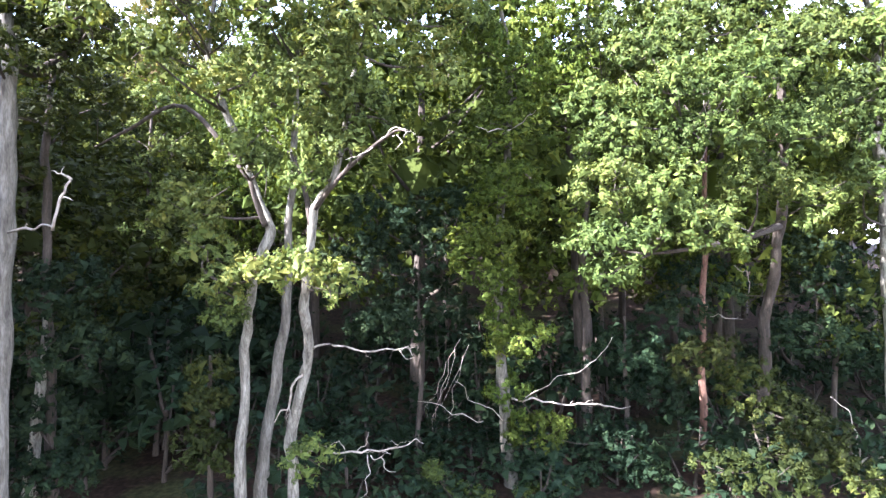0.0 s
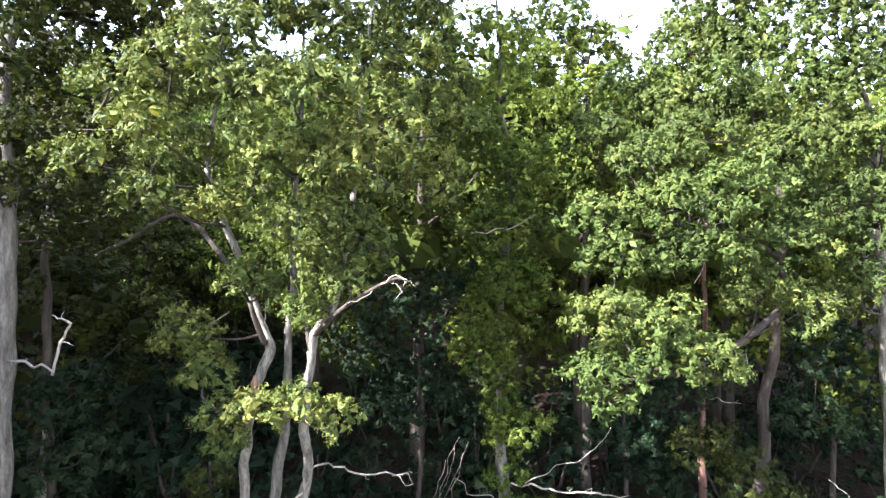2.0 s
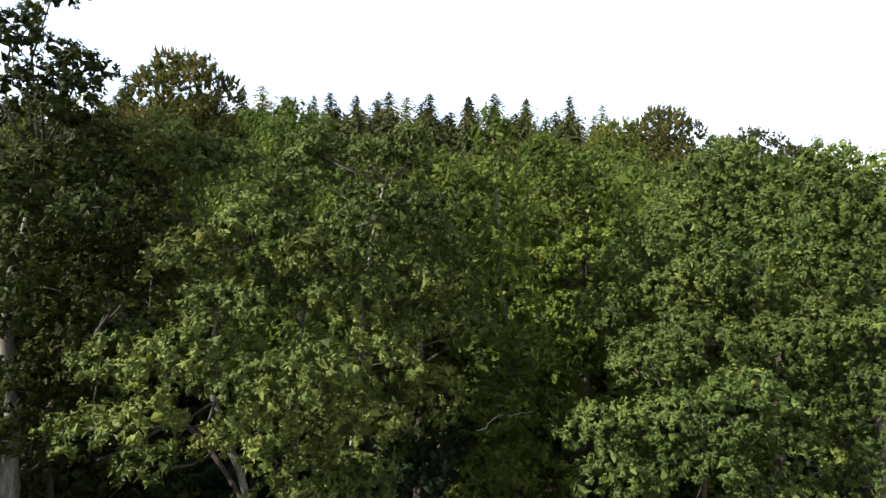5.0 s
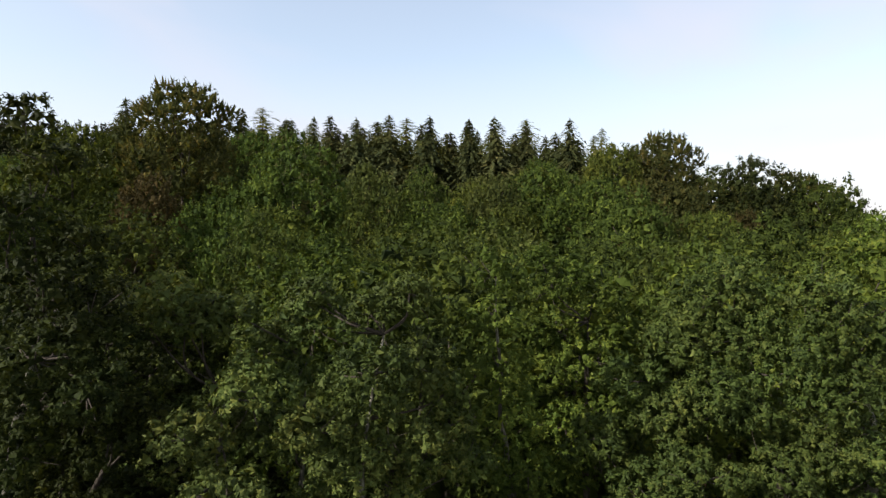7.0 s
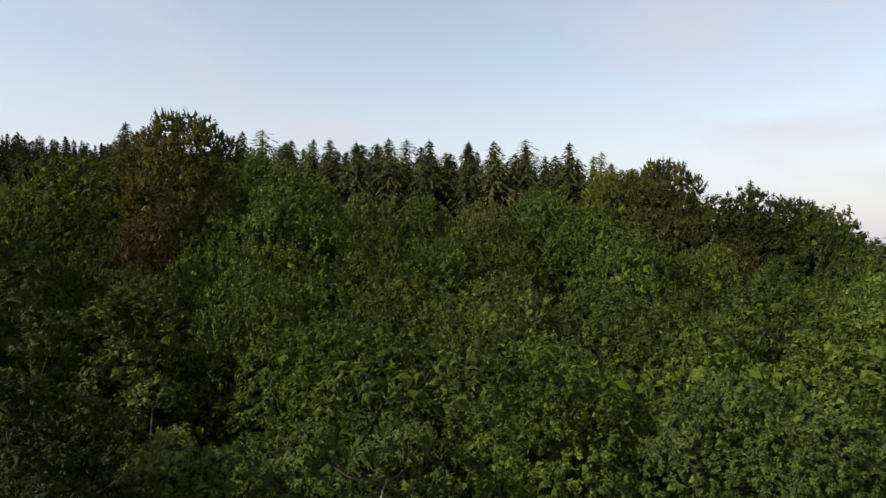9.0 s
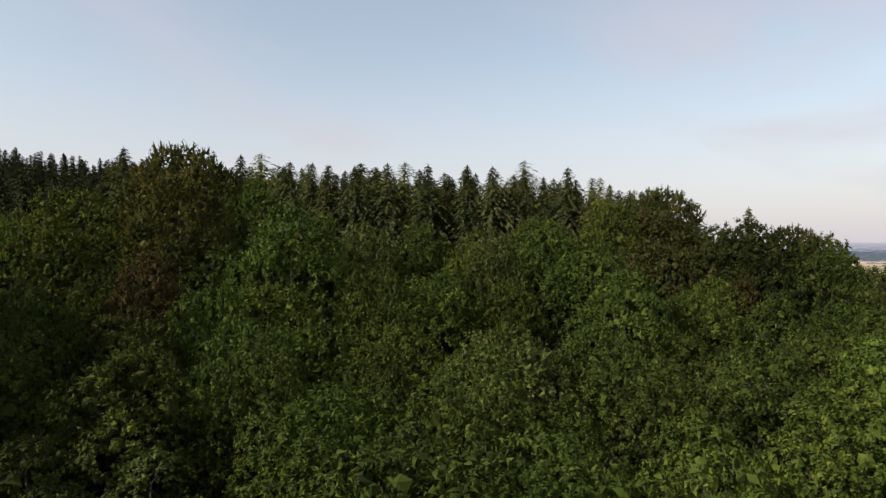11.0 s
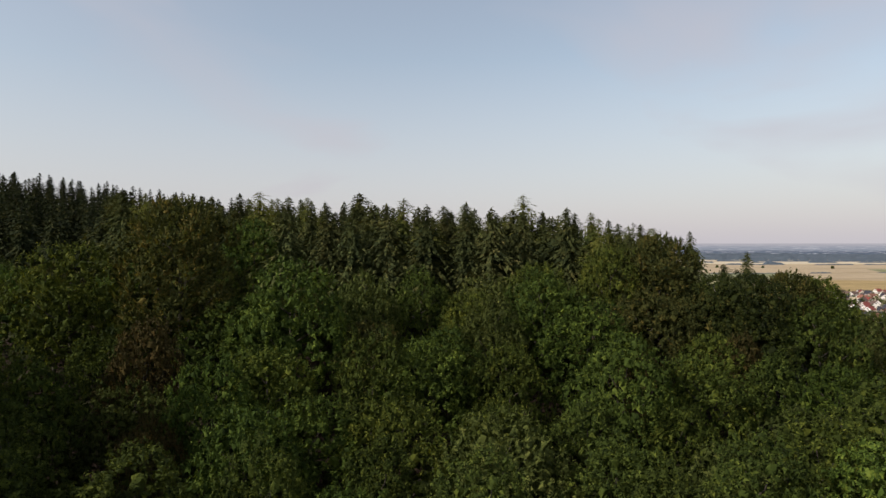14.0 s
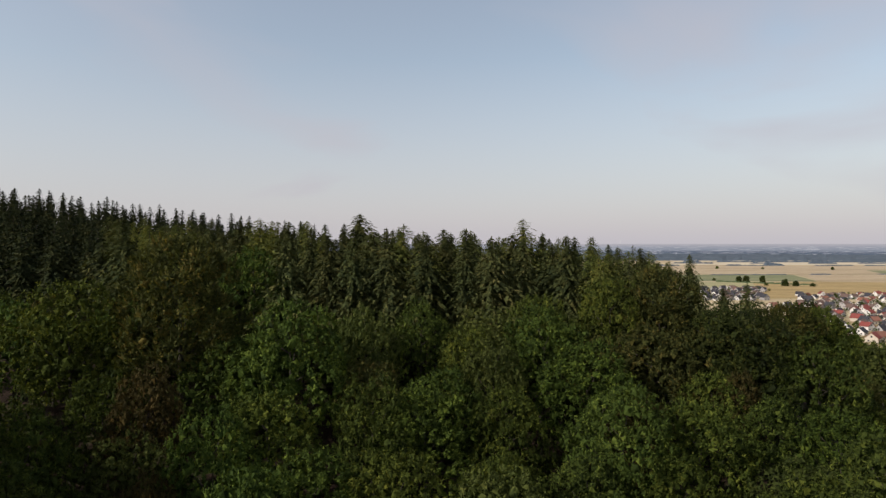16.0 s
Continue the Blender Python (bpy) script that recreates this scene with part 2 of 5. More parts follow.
def ground_material():
    m = bpy.data.materials.new("ground_soil_and_stubble")
    m.use_nodes = True
    nt = m.node_tree
    body = nt.nodes["Principled BSDF"]
    body.inputs["Roughness"].default_value, body.inputs["Specular IOR Level"].default_value = 0.95, 0.1
    pos = nt.nodes.new("ShaderNodeTexCoord")
    fine, mid, wide = (nt.nodes.new("ShaderNodeTexNoise") for _ in range(3))
    for n, s in ((fine, 6.0), (mid, 0.5), (wide, 0.006)):
        n.inputs["Scale"].default_value, n.inputs["Detail"].default_value = s, 5.0
        nt.links.new(pos.outputs["Object"], n.inputs["Vector"])
    litter = ramp_node(nt, [(0.3, (0.009, 0.0065, 0.0045)), (0.5, (0.018, 0.012, 0.008)), (0.7, (0.036, 0.023, 0.015))])
    nt.links.new(fine.outputs["Fac"], litter.inputs["Fac"])
    moss = ramp_node(nt, [(0.35, (0.016, 0.02, 0.008)), (0.7, (0.042, 0.046, 0.017))])
    nt.links.new(fine.outputs["Fac"], moss.inputs["Fac"])
    patch = ramp_node(nt, [(0.5, (0, 0, 0)), (0.62, (1, 1, 1))])
    nt.links.new(mid.outputs["Fac"], patch.inputs["Fac"])
    floor_mix = nt.nodes.new("ShaderNodeMix")
    floor_mix.data_type = "RGBA"
    nt.links.new(patch.outputs["Color"], floor_mix.inputs["Factor"])
    nt.links.new(litter.outputs["Color"], floor_mix.inputs["A"])
    nt.links.new(moss.outputs["Color"], floor_mix.inputs["B"])
    stubble = ramp_node(nt, [(0.35, (0.27, 0.21, 0.118)), (0.5, (0.36, 0.3, 0.18)), (0.65, (0.42, 0.36, 0.235))])
    nt.links.new(wide.outputs["Fac"], stubble.inputs["Fac"])
    split = nt.nodes.new("ShaderNodeSeparateXYZ")
    nt.links.new(pos.outputs["Object"], split.inputs["Vector"])
    low = nt.nodes.new("ShaderNodeMapRange")
    low.inputs["From Min"].default_value, low.inputs["From Max"].default_value = -52.5, -46.0
    nt.links.new(split.outputs["Z"], low.inputs["Value"])
    land = nt.nodes.new("ShaderNodeMix")
    land.data_type = "RGBA"
    nt.links.new(low.outputs["Result"], land.inputs["Factor"])
    nt.links.new(stubble.outputs["Color"], land.inputs["A"])
    nt.links.new(floor_mix.outputs["Result"], land.inputs["B"])
    nt.links.new(land.outputs["Result"], body.inputs["Base Color"])
    relief = nt.nodes.new("ShaderNodeBump")
    relief.inputs["Strength"].default_value, relief.inputs["Distance"].default_value = 0.6, 0.05
    nt.links.new(fine.outputs["Fac"], relief.inputs["Height"])
    nt.links.new(relief.outputs["Normal"], body.inputs["Normal"])
    return m


ground = mesh_object("ground", ground_verts, ground_faces, ground_material(), smooth=True)
tagged(ground, "brown leaf-littered forest floor running down to straw-coloured plain", "ground", kind="structure")

# glowing backdrop: the haze past the plain, painted as emission colour
haze = bpy.data.materials.new("painted_haze")
haze.use_nodes = True
nt = haze.node_tree
nt.nodes.clear()
pos = nt.nodes.new("ShaderNodeTexCoord")
split = nt.nodes.new("ShaderNodeSeparateXYZ")
nt.links.new(pos.outputs["Object"], split.inputs["Vector"])
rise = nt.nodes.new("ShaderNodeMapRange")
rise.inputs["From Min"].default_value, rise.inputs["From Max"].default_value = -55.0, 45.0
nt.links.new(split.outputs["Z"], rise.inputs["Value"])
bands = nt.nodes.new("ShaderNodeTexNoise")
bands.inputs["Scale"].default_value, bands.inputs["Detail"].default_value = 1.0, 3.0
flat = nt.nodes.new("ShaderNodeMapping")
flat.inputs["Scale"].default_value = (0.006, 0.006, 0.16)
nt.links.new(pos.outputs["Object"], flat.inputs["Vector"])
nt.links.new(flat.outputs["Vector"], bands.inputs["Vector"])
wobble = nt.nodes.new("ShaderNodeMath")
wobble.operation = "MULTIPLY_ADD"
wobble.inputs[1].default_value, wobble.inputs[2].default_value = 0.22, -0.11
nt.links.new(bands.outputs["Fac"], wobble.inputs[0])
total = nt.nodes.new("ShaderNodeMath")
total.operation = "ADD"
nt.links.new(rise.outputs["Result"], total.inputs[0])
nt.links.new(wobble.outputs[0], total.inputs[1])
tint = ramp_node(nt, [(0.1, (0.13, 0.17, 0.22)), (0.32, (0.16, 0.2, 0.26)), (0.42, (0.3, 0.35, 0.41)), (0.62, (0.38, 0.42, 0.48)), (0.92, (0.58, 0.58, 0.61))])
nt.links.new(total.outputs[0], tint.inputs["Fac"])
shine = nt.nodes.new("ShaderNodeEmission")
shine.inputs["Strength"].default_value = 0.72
streak_map = nt.nodes.new("ShaderNodeMapping")
streak_map.inputs["Scale"].default_value = (0.011, 0.011, 0.42)
nt.links.new(pos.outputs["Object"], streak_map.inputs["Vector"])
streaks = nt.nodes.new("ShaderNodeTexNoise")
streaks.inputs["Scale"].default_value, streaks.inputs["Detail"].default_value = 1.0, 2.0
nt.links.new(streak_map.outputs["Vector"], streaks.inputs["Vector"])
roofs = ramp_node(nt, [(0.56, (0, 0, 0)), (0.62, (1, 1, 1))])
nt.links.new(streaks.outputs["Fac"], roofs.inputs["Fac"])
low_part = ramp_node(nt, [(0.3, (0.8, 0.8, 0.8)), (0.6, (0.7, 0.7, 0.7)), (0.95, (0, 0, 0))])
nt.links.new(rise.outputs["Result"], low_part.inputs["Fac"])
amount = nt.nodes.new("ShaderNodeMath")
amount.operation = "MULTIPLY"
nt.links.new(roofs.outputs["Color"], amount.inputs[0])
nt.links.new(low_part.outputs["Color"], amount.inputs[1])
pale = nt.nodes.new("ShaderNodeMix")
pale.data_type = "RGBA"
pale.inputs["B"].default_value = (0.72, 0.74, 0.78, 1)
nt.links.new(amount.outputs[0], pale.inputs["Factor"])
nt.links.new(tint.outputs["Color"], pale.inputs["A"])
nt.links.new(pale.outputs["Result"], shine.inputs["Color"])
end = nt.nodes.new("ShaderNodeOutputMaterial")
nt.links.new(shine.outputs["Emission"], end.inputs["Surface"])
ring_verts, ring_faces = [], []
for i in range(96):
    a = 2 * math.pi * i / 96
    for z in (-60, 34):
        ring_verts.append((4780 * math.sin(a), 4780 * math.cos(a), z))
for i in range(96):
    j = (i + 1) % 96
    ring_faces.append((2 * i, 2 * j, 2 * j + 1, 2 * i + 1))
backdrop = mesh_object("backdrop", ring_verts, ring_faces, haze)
tagged(backdrop, "glowing backdrop of pale blue painted haze meeting the sky far off", "distance", kind="structure")


# ---- tree making ----
def tube(path, radii, sides=8, wobble=0.0, steps=4, rng=None):
    """Vertices and faces of a tapering, gently bent limb through the points of path."""
    pts = [Vector(p) for p in path]
    ext = [pts[0] * 2 - pts[1]] + pts + [pts[-1] * 2 - pts[-2]]
    line, rad = [], []
    for i in range(1, len(ext) - 2):
        a, b, c, d = ext[i - 1:i + 3]
        for k in range(steps):
            u = k / steps
            line.append(0.5 * (2 * b + (c - a) * u + (2 * a - 5 * b + 4 * c - d) * u * u + (3 * b - a - 3 * c + d) * u ** 3))
            rad.append(radii[i - 1] * (1 - u) + radii[i] * u)
    line.append(pts[-1])
    rad.append(radii[-1])
    verts, faces = [], []
    seed = rng.random() * 50 if rng else 3.0
    for i, (p, r) in enumerate(zip(line, rad)):
        ahead = (line[min(i + 1, len(line) - 1)] - line[max(i - 1, 0)]).normalized()
        u = ahead.orthogonal().normalized() if abs(ahead.z) < 0.3 else ahead.cross(Vector((0, 1, 0))).normalized()
        v = ahead.cross(u)
        for k in range(sides):
            a = 2 * math.pi * k / sides
            q = r * (1 + wobble * noise.noise((math.cos(a) * 1.5 + seed, math.sin(a) * 1.5, i * 0.35)))
            verts.append(p + u * math.cos(a) * q + v * math.sin(a) * q)
    for i in range(len(line) - 1):
        for k in range(sides):
            l = (k + 1) % sides
            faces.append((i * sides + k, i * sides + l, (i + 1) * sides + l, (i + 1) * sides + k))
    faces.append(tuple(range(sides - 1, -1, -1)))
    faces.append(tuple(range((len(line) - 1) * sides, len(line) * sides)))
    return verts, faces


def joined(tubes):
    verts, faces = [], []
    for v, f in tubes:
        n = len(verts)
        verts += v
        faces += [tuple(i + n for i in face) for face in f]
    return verts, faces


LEAF_POINT = np.array([(-0.45, 0.0, 0), (0.5, 0.12, 0.05), (0.0, 1.0, -0.05)])


def unit(a):
    return a / np.maximum(np.linalg.norm(a, axis=1, keepdims=True), 1e-9)


def leaves_at(rng, centres, ahead, facing, length, width, shape, spread=0.65):
    """One leaf for each centre: it points along ahead, its face turned to facing, more or less."""
    n = len(centres)
    y = unit(ahead)
    up = unit(facing + rng.normal(0, spread, (n, 3)))
    x = unit(np.cross(y, up))
    z = np.cross(x, y)
    size = length * rng.uniform(0.6, 1.25, (n, 1))
    verts = np.concatenate([centres + size * (shape[k, 0] * x * width + shape[k, 1] * y + shape[k, 2] * z) for k in range(len(shape))], 1).reshape(-1, 3)
    faces = np.arange(n * len(shape)).reshape(n, len(shape))
    return verts, faces


def spread_dirs(rng, n, axis, low=-0.35):
    """n even but shaken directions on the part of a ball that looks along axis."""
    n = max(3, n)
    z = 1 - (np.arange(n) + 0.5) / n * (1 - low)
    a = np.arange(n) * 2.39996 + rng.uniform(0, 6.28)
    ring = np.sqrt(np.maximum(0, 1 - z * z))
    d = np.stack([ring * np.cos(a), ring * np.sin(a), z], 1) + rng.normal(0, 0.16, (n, 3))
    turn = np.array(Vector((0, 0, 1)).rotation_difference(Vector(axis)).to_matrix())
    return unit(d @ turn.T)


DOME_RINGS = [(0.0, 0.0)] + [(radians(50), radians(72 * k)) for k in range(5)] + [(radians(104), radians(72 * k + 36)) for k in range(5)]
DOME_DIRS = np.array([(math.sin(p) * math.cos(q), math.sin(p) * math.sin(q), math.cos(p)) for p, q in DOME_RINGS])
DOME_FACES = np.array([(0, 1 + k, 1 + (k + 1) % 5) for k in range(5)] + [(1 + k, 6 + k, 1 + (k + 1) % 5) for k in range(5)] + [(1 + (k + 1) % 5, 6 + k, 6 + (k + 1) % 5) for k in range(5)])


def domes(rng, centres, axes, sizes, jag=0.3, tall=1.0):
    """Close-set foliage: for each centre a small jagged dome of facets that opens along its axis."""
    n = len(centres)
    z = unit(axes)
    x = unit(np.cross(z, rng.normal(0, 1, (n, 3))))
    y = np.cross(z, x)
    d = unit(DOME_DIRS[None] + rng.normal(0, 0.13, (n, 11, 3)))
    d = d * (np.asarray(sizes).reshape(n, 1) * rng.uniform(1 - jag, 1 + jag, (n, 11)))[:, :, None]
    v = d[:, :, :1] * x[:, None] + d[:, :, 1:2] * y[:, None] + d[:, :, 2:] * z[:, None]
    v = v * np.array([1, 1, tall]) + np.asarray(centres)[:, None]
    f = DOME_FACES[None] + 11 * np.arange(n)[:, None, None]
    return v.reshape(-1, 3), f.reshape(-1, 3)


def umbrellas(rng, centres, axes, sizes, tall=1.0):
    """Leaf rosettes: for each centre a star of six leaves about a raised middle."""
    n = len(centres)
    z = unit(axes)
    x = unit(np.cross(z, rng.normal(0, 1, (n, 3))))
    y = np.cross(z, x)
    a = np.arange(6) * math.pi / 3 + rng.uniform(-0.3, 0.3, (n, 6))
    q = np.where(np.arange(6) % 2 == 0, 0.85, 0.4) * rng.uniform(0.75, 1.2, (n, 6))
    h = rng.uniform(-0.4, 0.1, (n, 6))
    rim = (q * np.cos(a))[:, :, None] * x[:, None] + (q * np.sin(a))[:, :, None] * y[:, None] + h[:, :, None] * z[:, None]
    v = np.concatenate([0.45 * z[:, None], rim], 1) * np.asarray(sizes).reshape(n, 1, 1) * np.array([1, 1, tall]) + np.asarray(centres)[:, None]
    f = np.array([(0, 1 + k, 1 + (k + 1) % 6) for k in range(6)])[None] + 7 * np.arange(n)[:, None, None]
    return v.reshape(-1, 3), f.reshape(-1, 3)


def leafy(rng, lobes, spacing, tuft_r, per, length, width=0.5, tall=1.0, rise=0.12, low=-0.4, hull=0.5, ragged=0.5, loose=0.6, spread=0.3, gaps=-0.3, star=0.8, plumes=0, plume=0.6):
    """Foliage over a few merged lobes (middle, half sizes, axis): rosettes and single leaves over their outside, close-grown within."""
    pieces, at, main = [], [], []
    for i, (c, r, axis) in enumerate(lobes):
        c, r = np.array(c, dtype=float), np.array(r, dtype=float)
        size = float(r.mean())
        d = spread_dirs(rng, max(4, int(2 * math.pi * (1 - low) * size * size / spacing ** 2)), axis, low)
        seed, grain = rng.uniform(0, 60), 1.3 + 0.5 * size
        f = np.array([noise.noise((v[0] * grain + seed, v[1] * grain, v[2] * grain)) for v in d])
        p = c + d * r * ((1 + ragged * f) * rng.uniform(0.88, 1.07, len(d)))[:, None]
        keep = f > gaps - 0.15
        for j, (c2, r2, _) in enumerate(lobes):
            if j != i:
                keep &= (((p - np.array(c2)) / np.array(r2)) ** 2).sum(1) > 0.8
        at.append(p[keep])
        main.append(unit(d + np.array(axis) * 0.2 + np.array([0, 0, rise]))[keep])
        pieces.append(domes(rng, c[None], np.array(axis, dtype=float)[None], [size * hull], 0.14, float(r[2] / size)))
    at, main = np.concatenate(at), np.concatenate(main)
    big = tuft_r * rng.uniform(0.65, 1.35, (len(at), 1))
    c, own, size = np.repeat(at, per, 0), np.repeat(main, per, 0), np.repeat(big, per, 0)
    dd = unit(own + rng.normal(0, loose, c.shape))
    spot = c + dd * size * rng.uniform(0.45, 1.15, (len(c), 1)) * np.array([1, 1, tall])
    way = unit(np.cross(dd, rng.normal(0, 1, c.shape)))
    way = unit(way * 0.8 + 0.55 * dd + np.array([0, 0, (tall - 1) * 1.2 - 0.1]))
    pieces.append(leaves_at(rng, spot - way * length * 0.4, way, dd + own * 0.3, length, width * 1.1, LEAF_POINT, spread))
    pieces.append(umbrellas(rng, at, main + rng.normal(0, 0.2, main.shape), big * star, tall))
    for _ in range(plumes):
        way = unit(main + np.array([0, 0, 0.75]) + rng.normal(0, 0.3, main.shape))
        pieces.append(leaves_at(rng, at - way * plume * 0.15, way, main + rng.normal(0, 0.5, main.shape), plume, 0.3, LEAF_POINT, 0.3))
    return pieces


def stack(pieces):
    """Joins sets of triangles."""
    vs, fs, n = [], [], 0
    for v, f in pieces:
        vs.append(v)
        fs.append(f + n)
        n += len(v)
    return np.concatenate(vs), np.concatenate(fs)


def bough(name, rng, centre, r, density, material, parent, length=0.12):
    """One leafy limb end: a main lobe and smaller ones about it, set with oak rosettes."""
    r = np.array(r) * 0.9
    tone = float(np.mean(r))
    c = np.array(centre)
    lobes = [(c, np.array(r) * 0.72, (0, -0.2, 0.98))]
    for d in spread_dirs(rng, 6, (0, -0.35, 0.93), -0.6):
        q = tone * rng.uniform(0.3, 0.46)
        lobes.append((c + d * np.array(r) * rng.uniform(0.68, 0.95), (q, q, q * 0.75), tuple(unit(np.array([d + np.array([0, 0, 0.4])]))[0])))
    v, f = stack(leafy(rng, lobes, 2.0 / math.sqrt(density), 0.07 + length * 0.8, 22, length, ragged=0.45, loose=0.5, spread=0.3, hull=0.5, gaps=-0.15, star=1.0))
    return tagged(mesh_object(name, v, f, material, parent), kind="stuff")


def limb_between(rng, a, b, r0, r1, sag=0.12):
    a, b = Vector(a), Vector(b)
    mid = a.lerp(b, 0.5) + Vector((rng.normal(0, 0.1), rng.normal(0, 0.1), -sag)) * (b - a).length
    return tube([a, mid, b], [r0, (r0 + r1) * 0.5, r1], 6, 0.2, 3)


TREES = {}


def broadleaf_template(key, seed, height, crown_r, crown_base, spacing, material, bark, label, category, lobes=15, sides=5, per=7, length=0.22, tall=1.2, lobe=(0.26, 0.42), plumes=0, plume=0.6, core=0.62, reach=(0.55, 0.8)):
    """A wild-grown broad-leaved tree about the origin; kept by key, and copied for its like."""
    rng = np.random.default_rng(seed)
    root = new(category.replace(" ", "_"))
    root.empty_display_size = 0.5
    lean = rng.normal(0, 0.25, 2)
    spine = [(0, 0, -0.4), (lean[0] * 0.4, lean[1] * 0.4, height * 0.3), (lean[0], lean[1], height * 0.6), (lean[0] * 1.2, lean[1] * 1.2, height * 0.76)]
    tubes = [tube(spine, [height * 0.013 + 0.04, height * 0.011, height * 0.007, 0.03], sides, 0.25, 3)]
    mid = (crown_base + height) / 2
    half = (height - crown_base) / 2
    heart = np.array([lean[0], lean[1], mid - half * 0.2])
    shapes = [(heart, (crown_r * core, crown_r * core, half * (core + 0.06)), (0, 0, 1))]
    for i in range(lobes):
        a = i * 2.39996 + rng.uniform(-0.4, 0.4)
        u = 1 - (i + 0.35) / lobes * 1.7
        rr = crown_r * max(0.0, 1 - u * u) ** 0.5 * rng.uniform(*reach)
        size = crown_r * rng.uniform(*lobe) * (1.0 if u > 0 else 1.12)
        c = np.array([math.cos(a) * rr + lean[0], math.sin(a) * rr + lean[1], mid + u * (half - size * 0.9)])
        axis = unit(np.array([c - heart + np.array([0, 0, 0.35 * crown_r])]))[0]
        shapes.append((c, (size, size, size * rng.uniform(0.8, 1.15)), tuple(axis)))
        if i % 2 == 0:
            z0 = max(crown_base * 0.8, c[2] - 0.45 * rr - 1.0)
            a0, b0 = (lean[0] * z0 / height, lean[1] * z0 / height, z0), c
            tubes.append(tube([a0, Vector(a0).lerp(Vector(b0), 0.5) - Vector((0, 0, 0.3)), b0], [0.07, 0.045, 0.02], 4, 0.0, 1))
    v, f = joined(tubes)
    mesh_object("trunk", v, f, bark, root, True)
    v, f = stack(leafy(rng, shapes, spacing, spacing * 0.62, per, length, tall=tall, plumes=plumes, plume=plume))
    mesh_object("crown", v, f, material, root)
    tagged(root, label, category)
    TREES[key] = [root, False, height]


def spruce_template(key, seed, height, radius, arms, sprays, material, label, category="spruce tree", droop=0.35, thin=1.0, low=0.3, power=0.85, leader=0.07):
    """A conifer: many arms at uneven heights that hang at their ends, each arm a row of ragged needle sprays; a bare leader on top."""
    rng = np.random.default_rng(seed)
    root = new(category.replace(" ", "_"))
    root.empty_display_size = 0.5
    v, f = tube([(0, 0, -0.4), (0.03, 0.02, height * 0.5), (0, 0.05, height * 0.99)], [height * 0.011 + 0.03, height * 0.007, 0.02], 5, 0.1, 2)
    mesh_object("trunk", v, f, BARK_DARK, root, True)
    centres, ways, sizes = [], [], []
    side = rng.uniform(0, 6.28)
    lift = rng.uniform(0.0, 0.15)
    for i in range(arms):
        u = (i + rng.uniform(0, 1)) / arms
        z = height * (low + (0.985 - low) * u)
        full = radius * max(0.0, 1 - u) ** power * rng.uniform(0.55, 1.2) * (1 + 0.22 * noise.noise((u * 9.0, seed * 3.1, 0.0))) + 0.12
        a = i * 2.39996 + rng.uniform(-0.5, 0.5)
        full *= 1 + 0.2 * math.cos(a - side)
        many = max(4, int(sprays * (0.4 + full / radius)))
        for s in range(many):
            q = (s + rng.uniform(0.0, 0.9)) / many
            rise = lift * q * full - (droop + 0.3) * q * q * full
            centres.append((math.cos(a) * full * q, math.sin(a) * full * q, z + rise))
            b = a + rng.normal(0, 0.6)
            hang = (-1.3 if s % 3 > 0 else -0.1 - droop * (0.3 + q * 1.1)) if u < 0.85 else -0.7 + 0.5 * u
            ways.append((math.cos(b), math.sin(b), hang + rng.normal(0, 0.3)))
            sizes.append((0.28 + full * 0.15) * (1.15 - 0.4 * q))
    for i in range(8):
        centres.append((0, 0, height * (1 - leader + leader * i / 8)))
        ways.append((math.cos(i * 2.4), math.sin(i * 2.4), 0.5))
        sizes.append(0.14 + 0.4 * (1 - i / 8))
    centres.append((0, 0, height * 0.97))
    ways.append((0.05, 0.03, 1.0))
    sizes.append(height * 0.025)
    centres, ways = np.array(centres), unit(np.array(ways))
    n = len(centres)
    x = unit(np.cross(ways, unit(np.array([0, 0, 1.0]) + rng.normal(0, 0.6, (n, 3)))))
    z = np.cross(x, ways)
    s = np.array(sizes)[:, None] * rng.uniform(0.7, 1.3, (n, 1))
    shape = LEAF_POINT
    verts = np.concatenate([centres + s * (shape[k, 0] * x * 0.45 * thin + shape[k, 1] * ways + shape[k, 2] * z) for k in range(3)], 1).reshape(-1, 3)
    pieces = [(verts, np.arange(n * 3).reshape(n, 3))]
    for i in range(30):
        u = (i + rng.uniform(0, 0.8)) / 30
        z0 = height * (low + (0.97 - low) * u)
        full = (radius * max(0.0, 1 - u) ** power * (1 + 0.22 * noise.noise((u * 9.0, seed * 3.1, 0.0))) + 0.1) * rng.uniform(0.3, 0.58)
        m, turn = 9, rng.uniform(0, 6.28)
        ring = [(0, 0, z0 + full * 0.3)]
        for k in range(2 * m):
            q = full * (rng.uniform(0.6, 1.0) if k % 2 else rng.uniform(0.35, 0.55))
            a = turn + math.pi * k / m + rng.uniform(-0.15, 0.15)
            ring.append((math.cos(a) * q, math.sin(a) * q, z0 - (0.45 + droop * 0.9) * q + rng.normal(0.0, 0.3) * q))
        pieces.append((np.array(ring), np.array([(0, 1 + k, 1 + (k + 1) % (2 * m)) for k in range(2 * m)])))
    v, f = stack(pieces)
    mesh_object("crown", v, f, material, root)
    tagged(root, label, category)
    TREES[key] = [root, False, height]


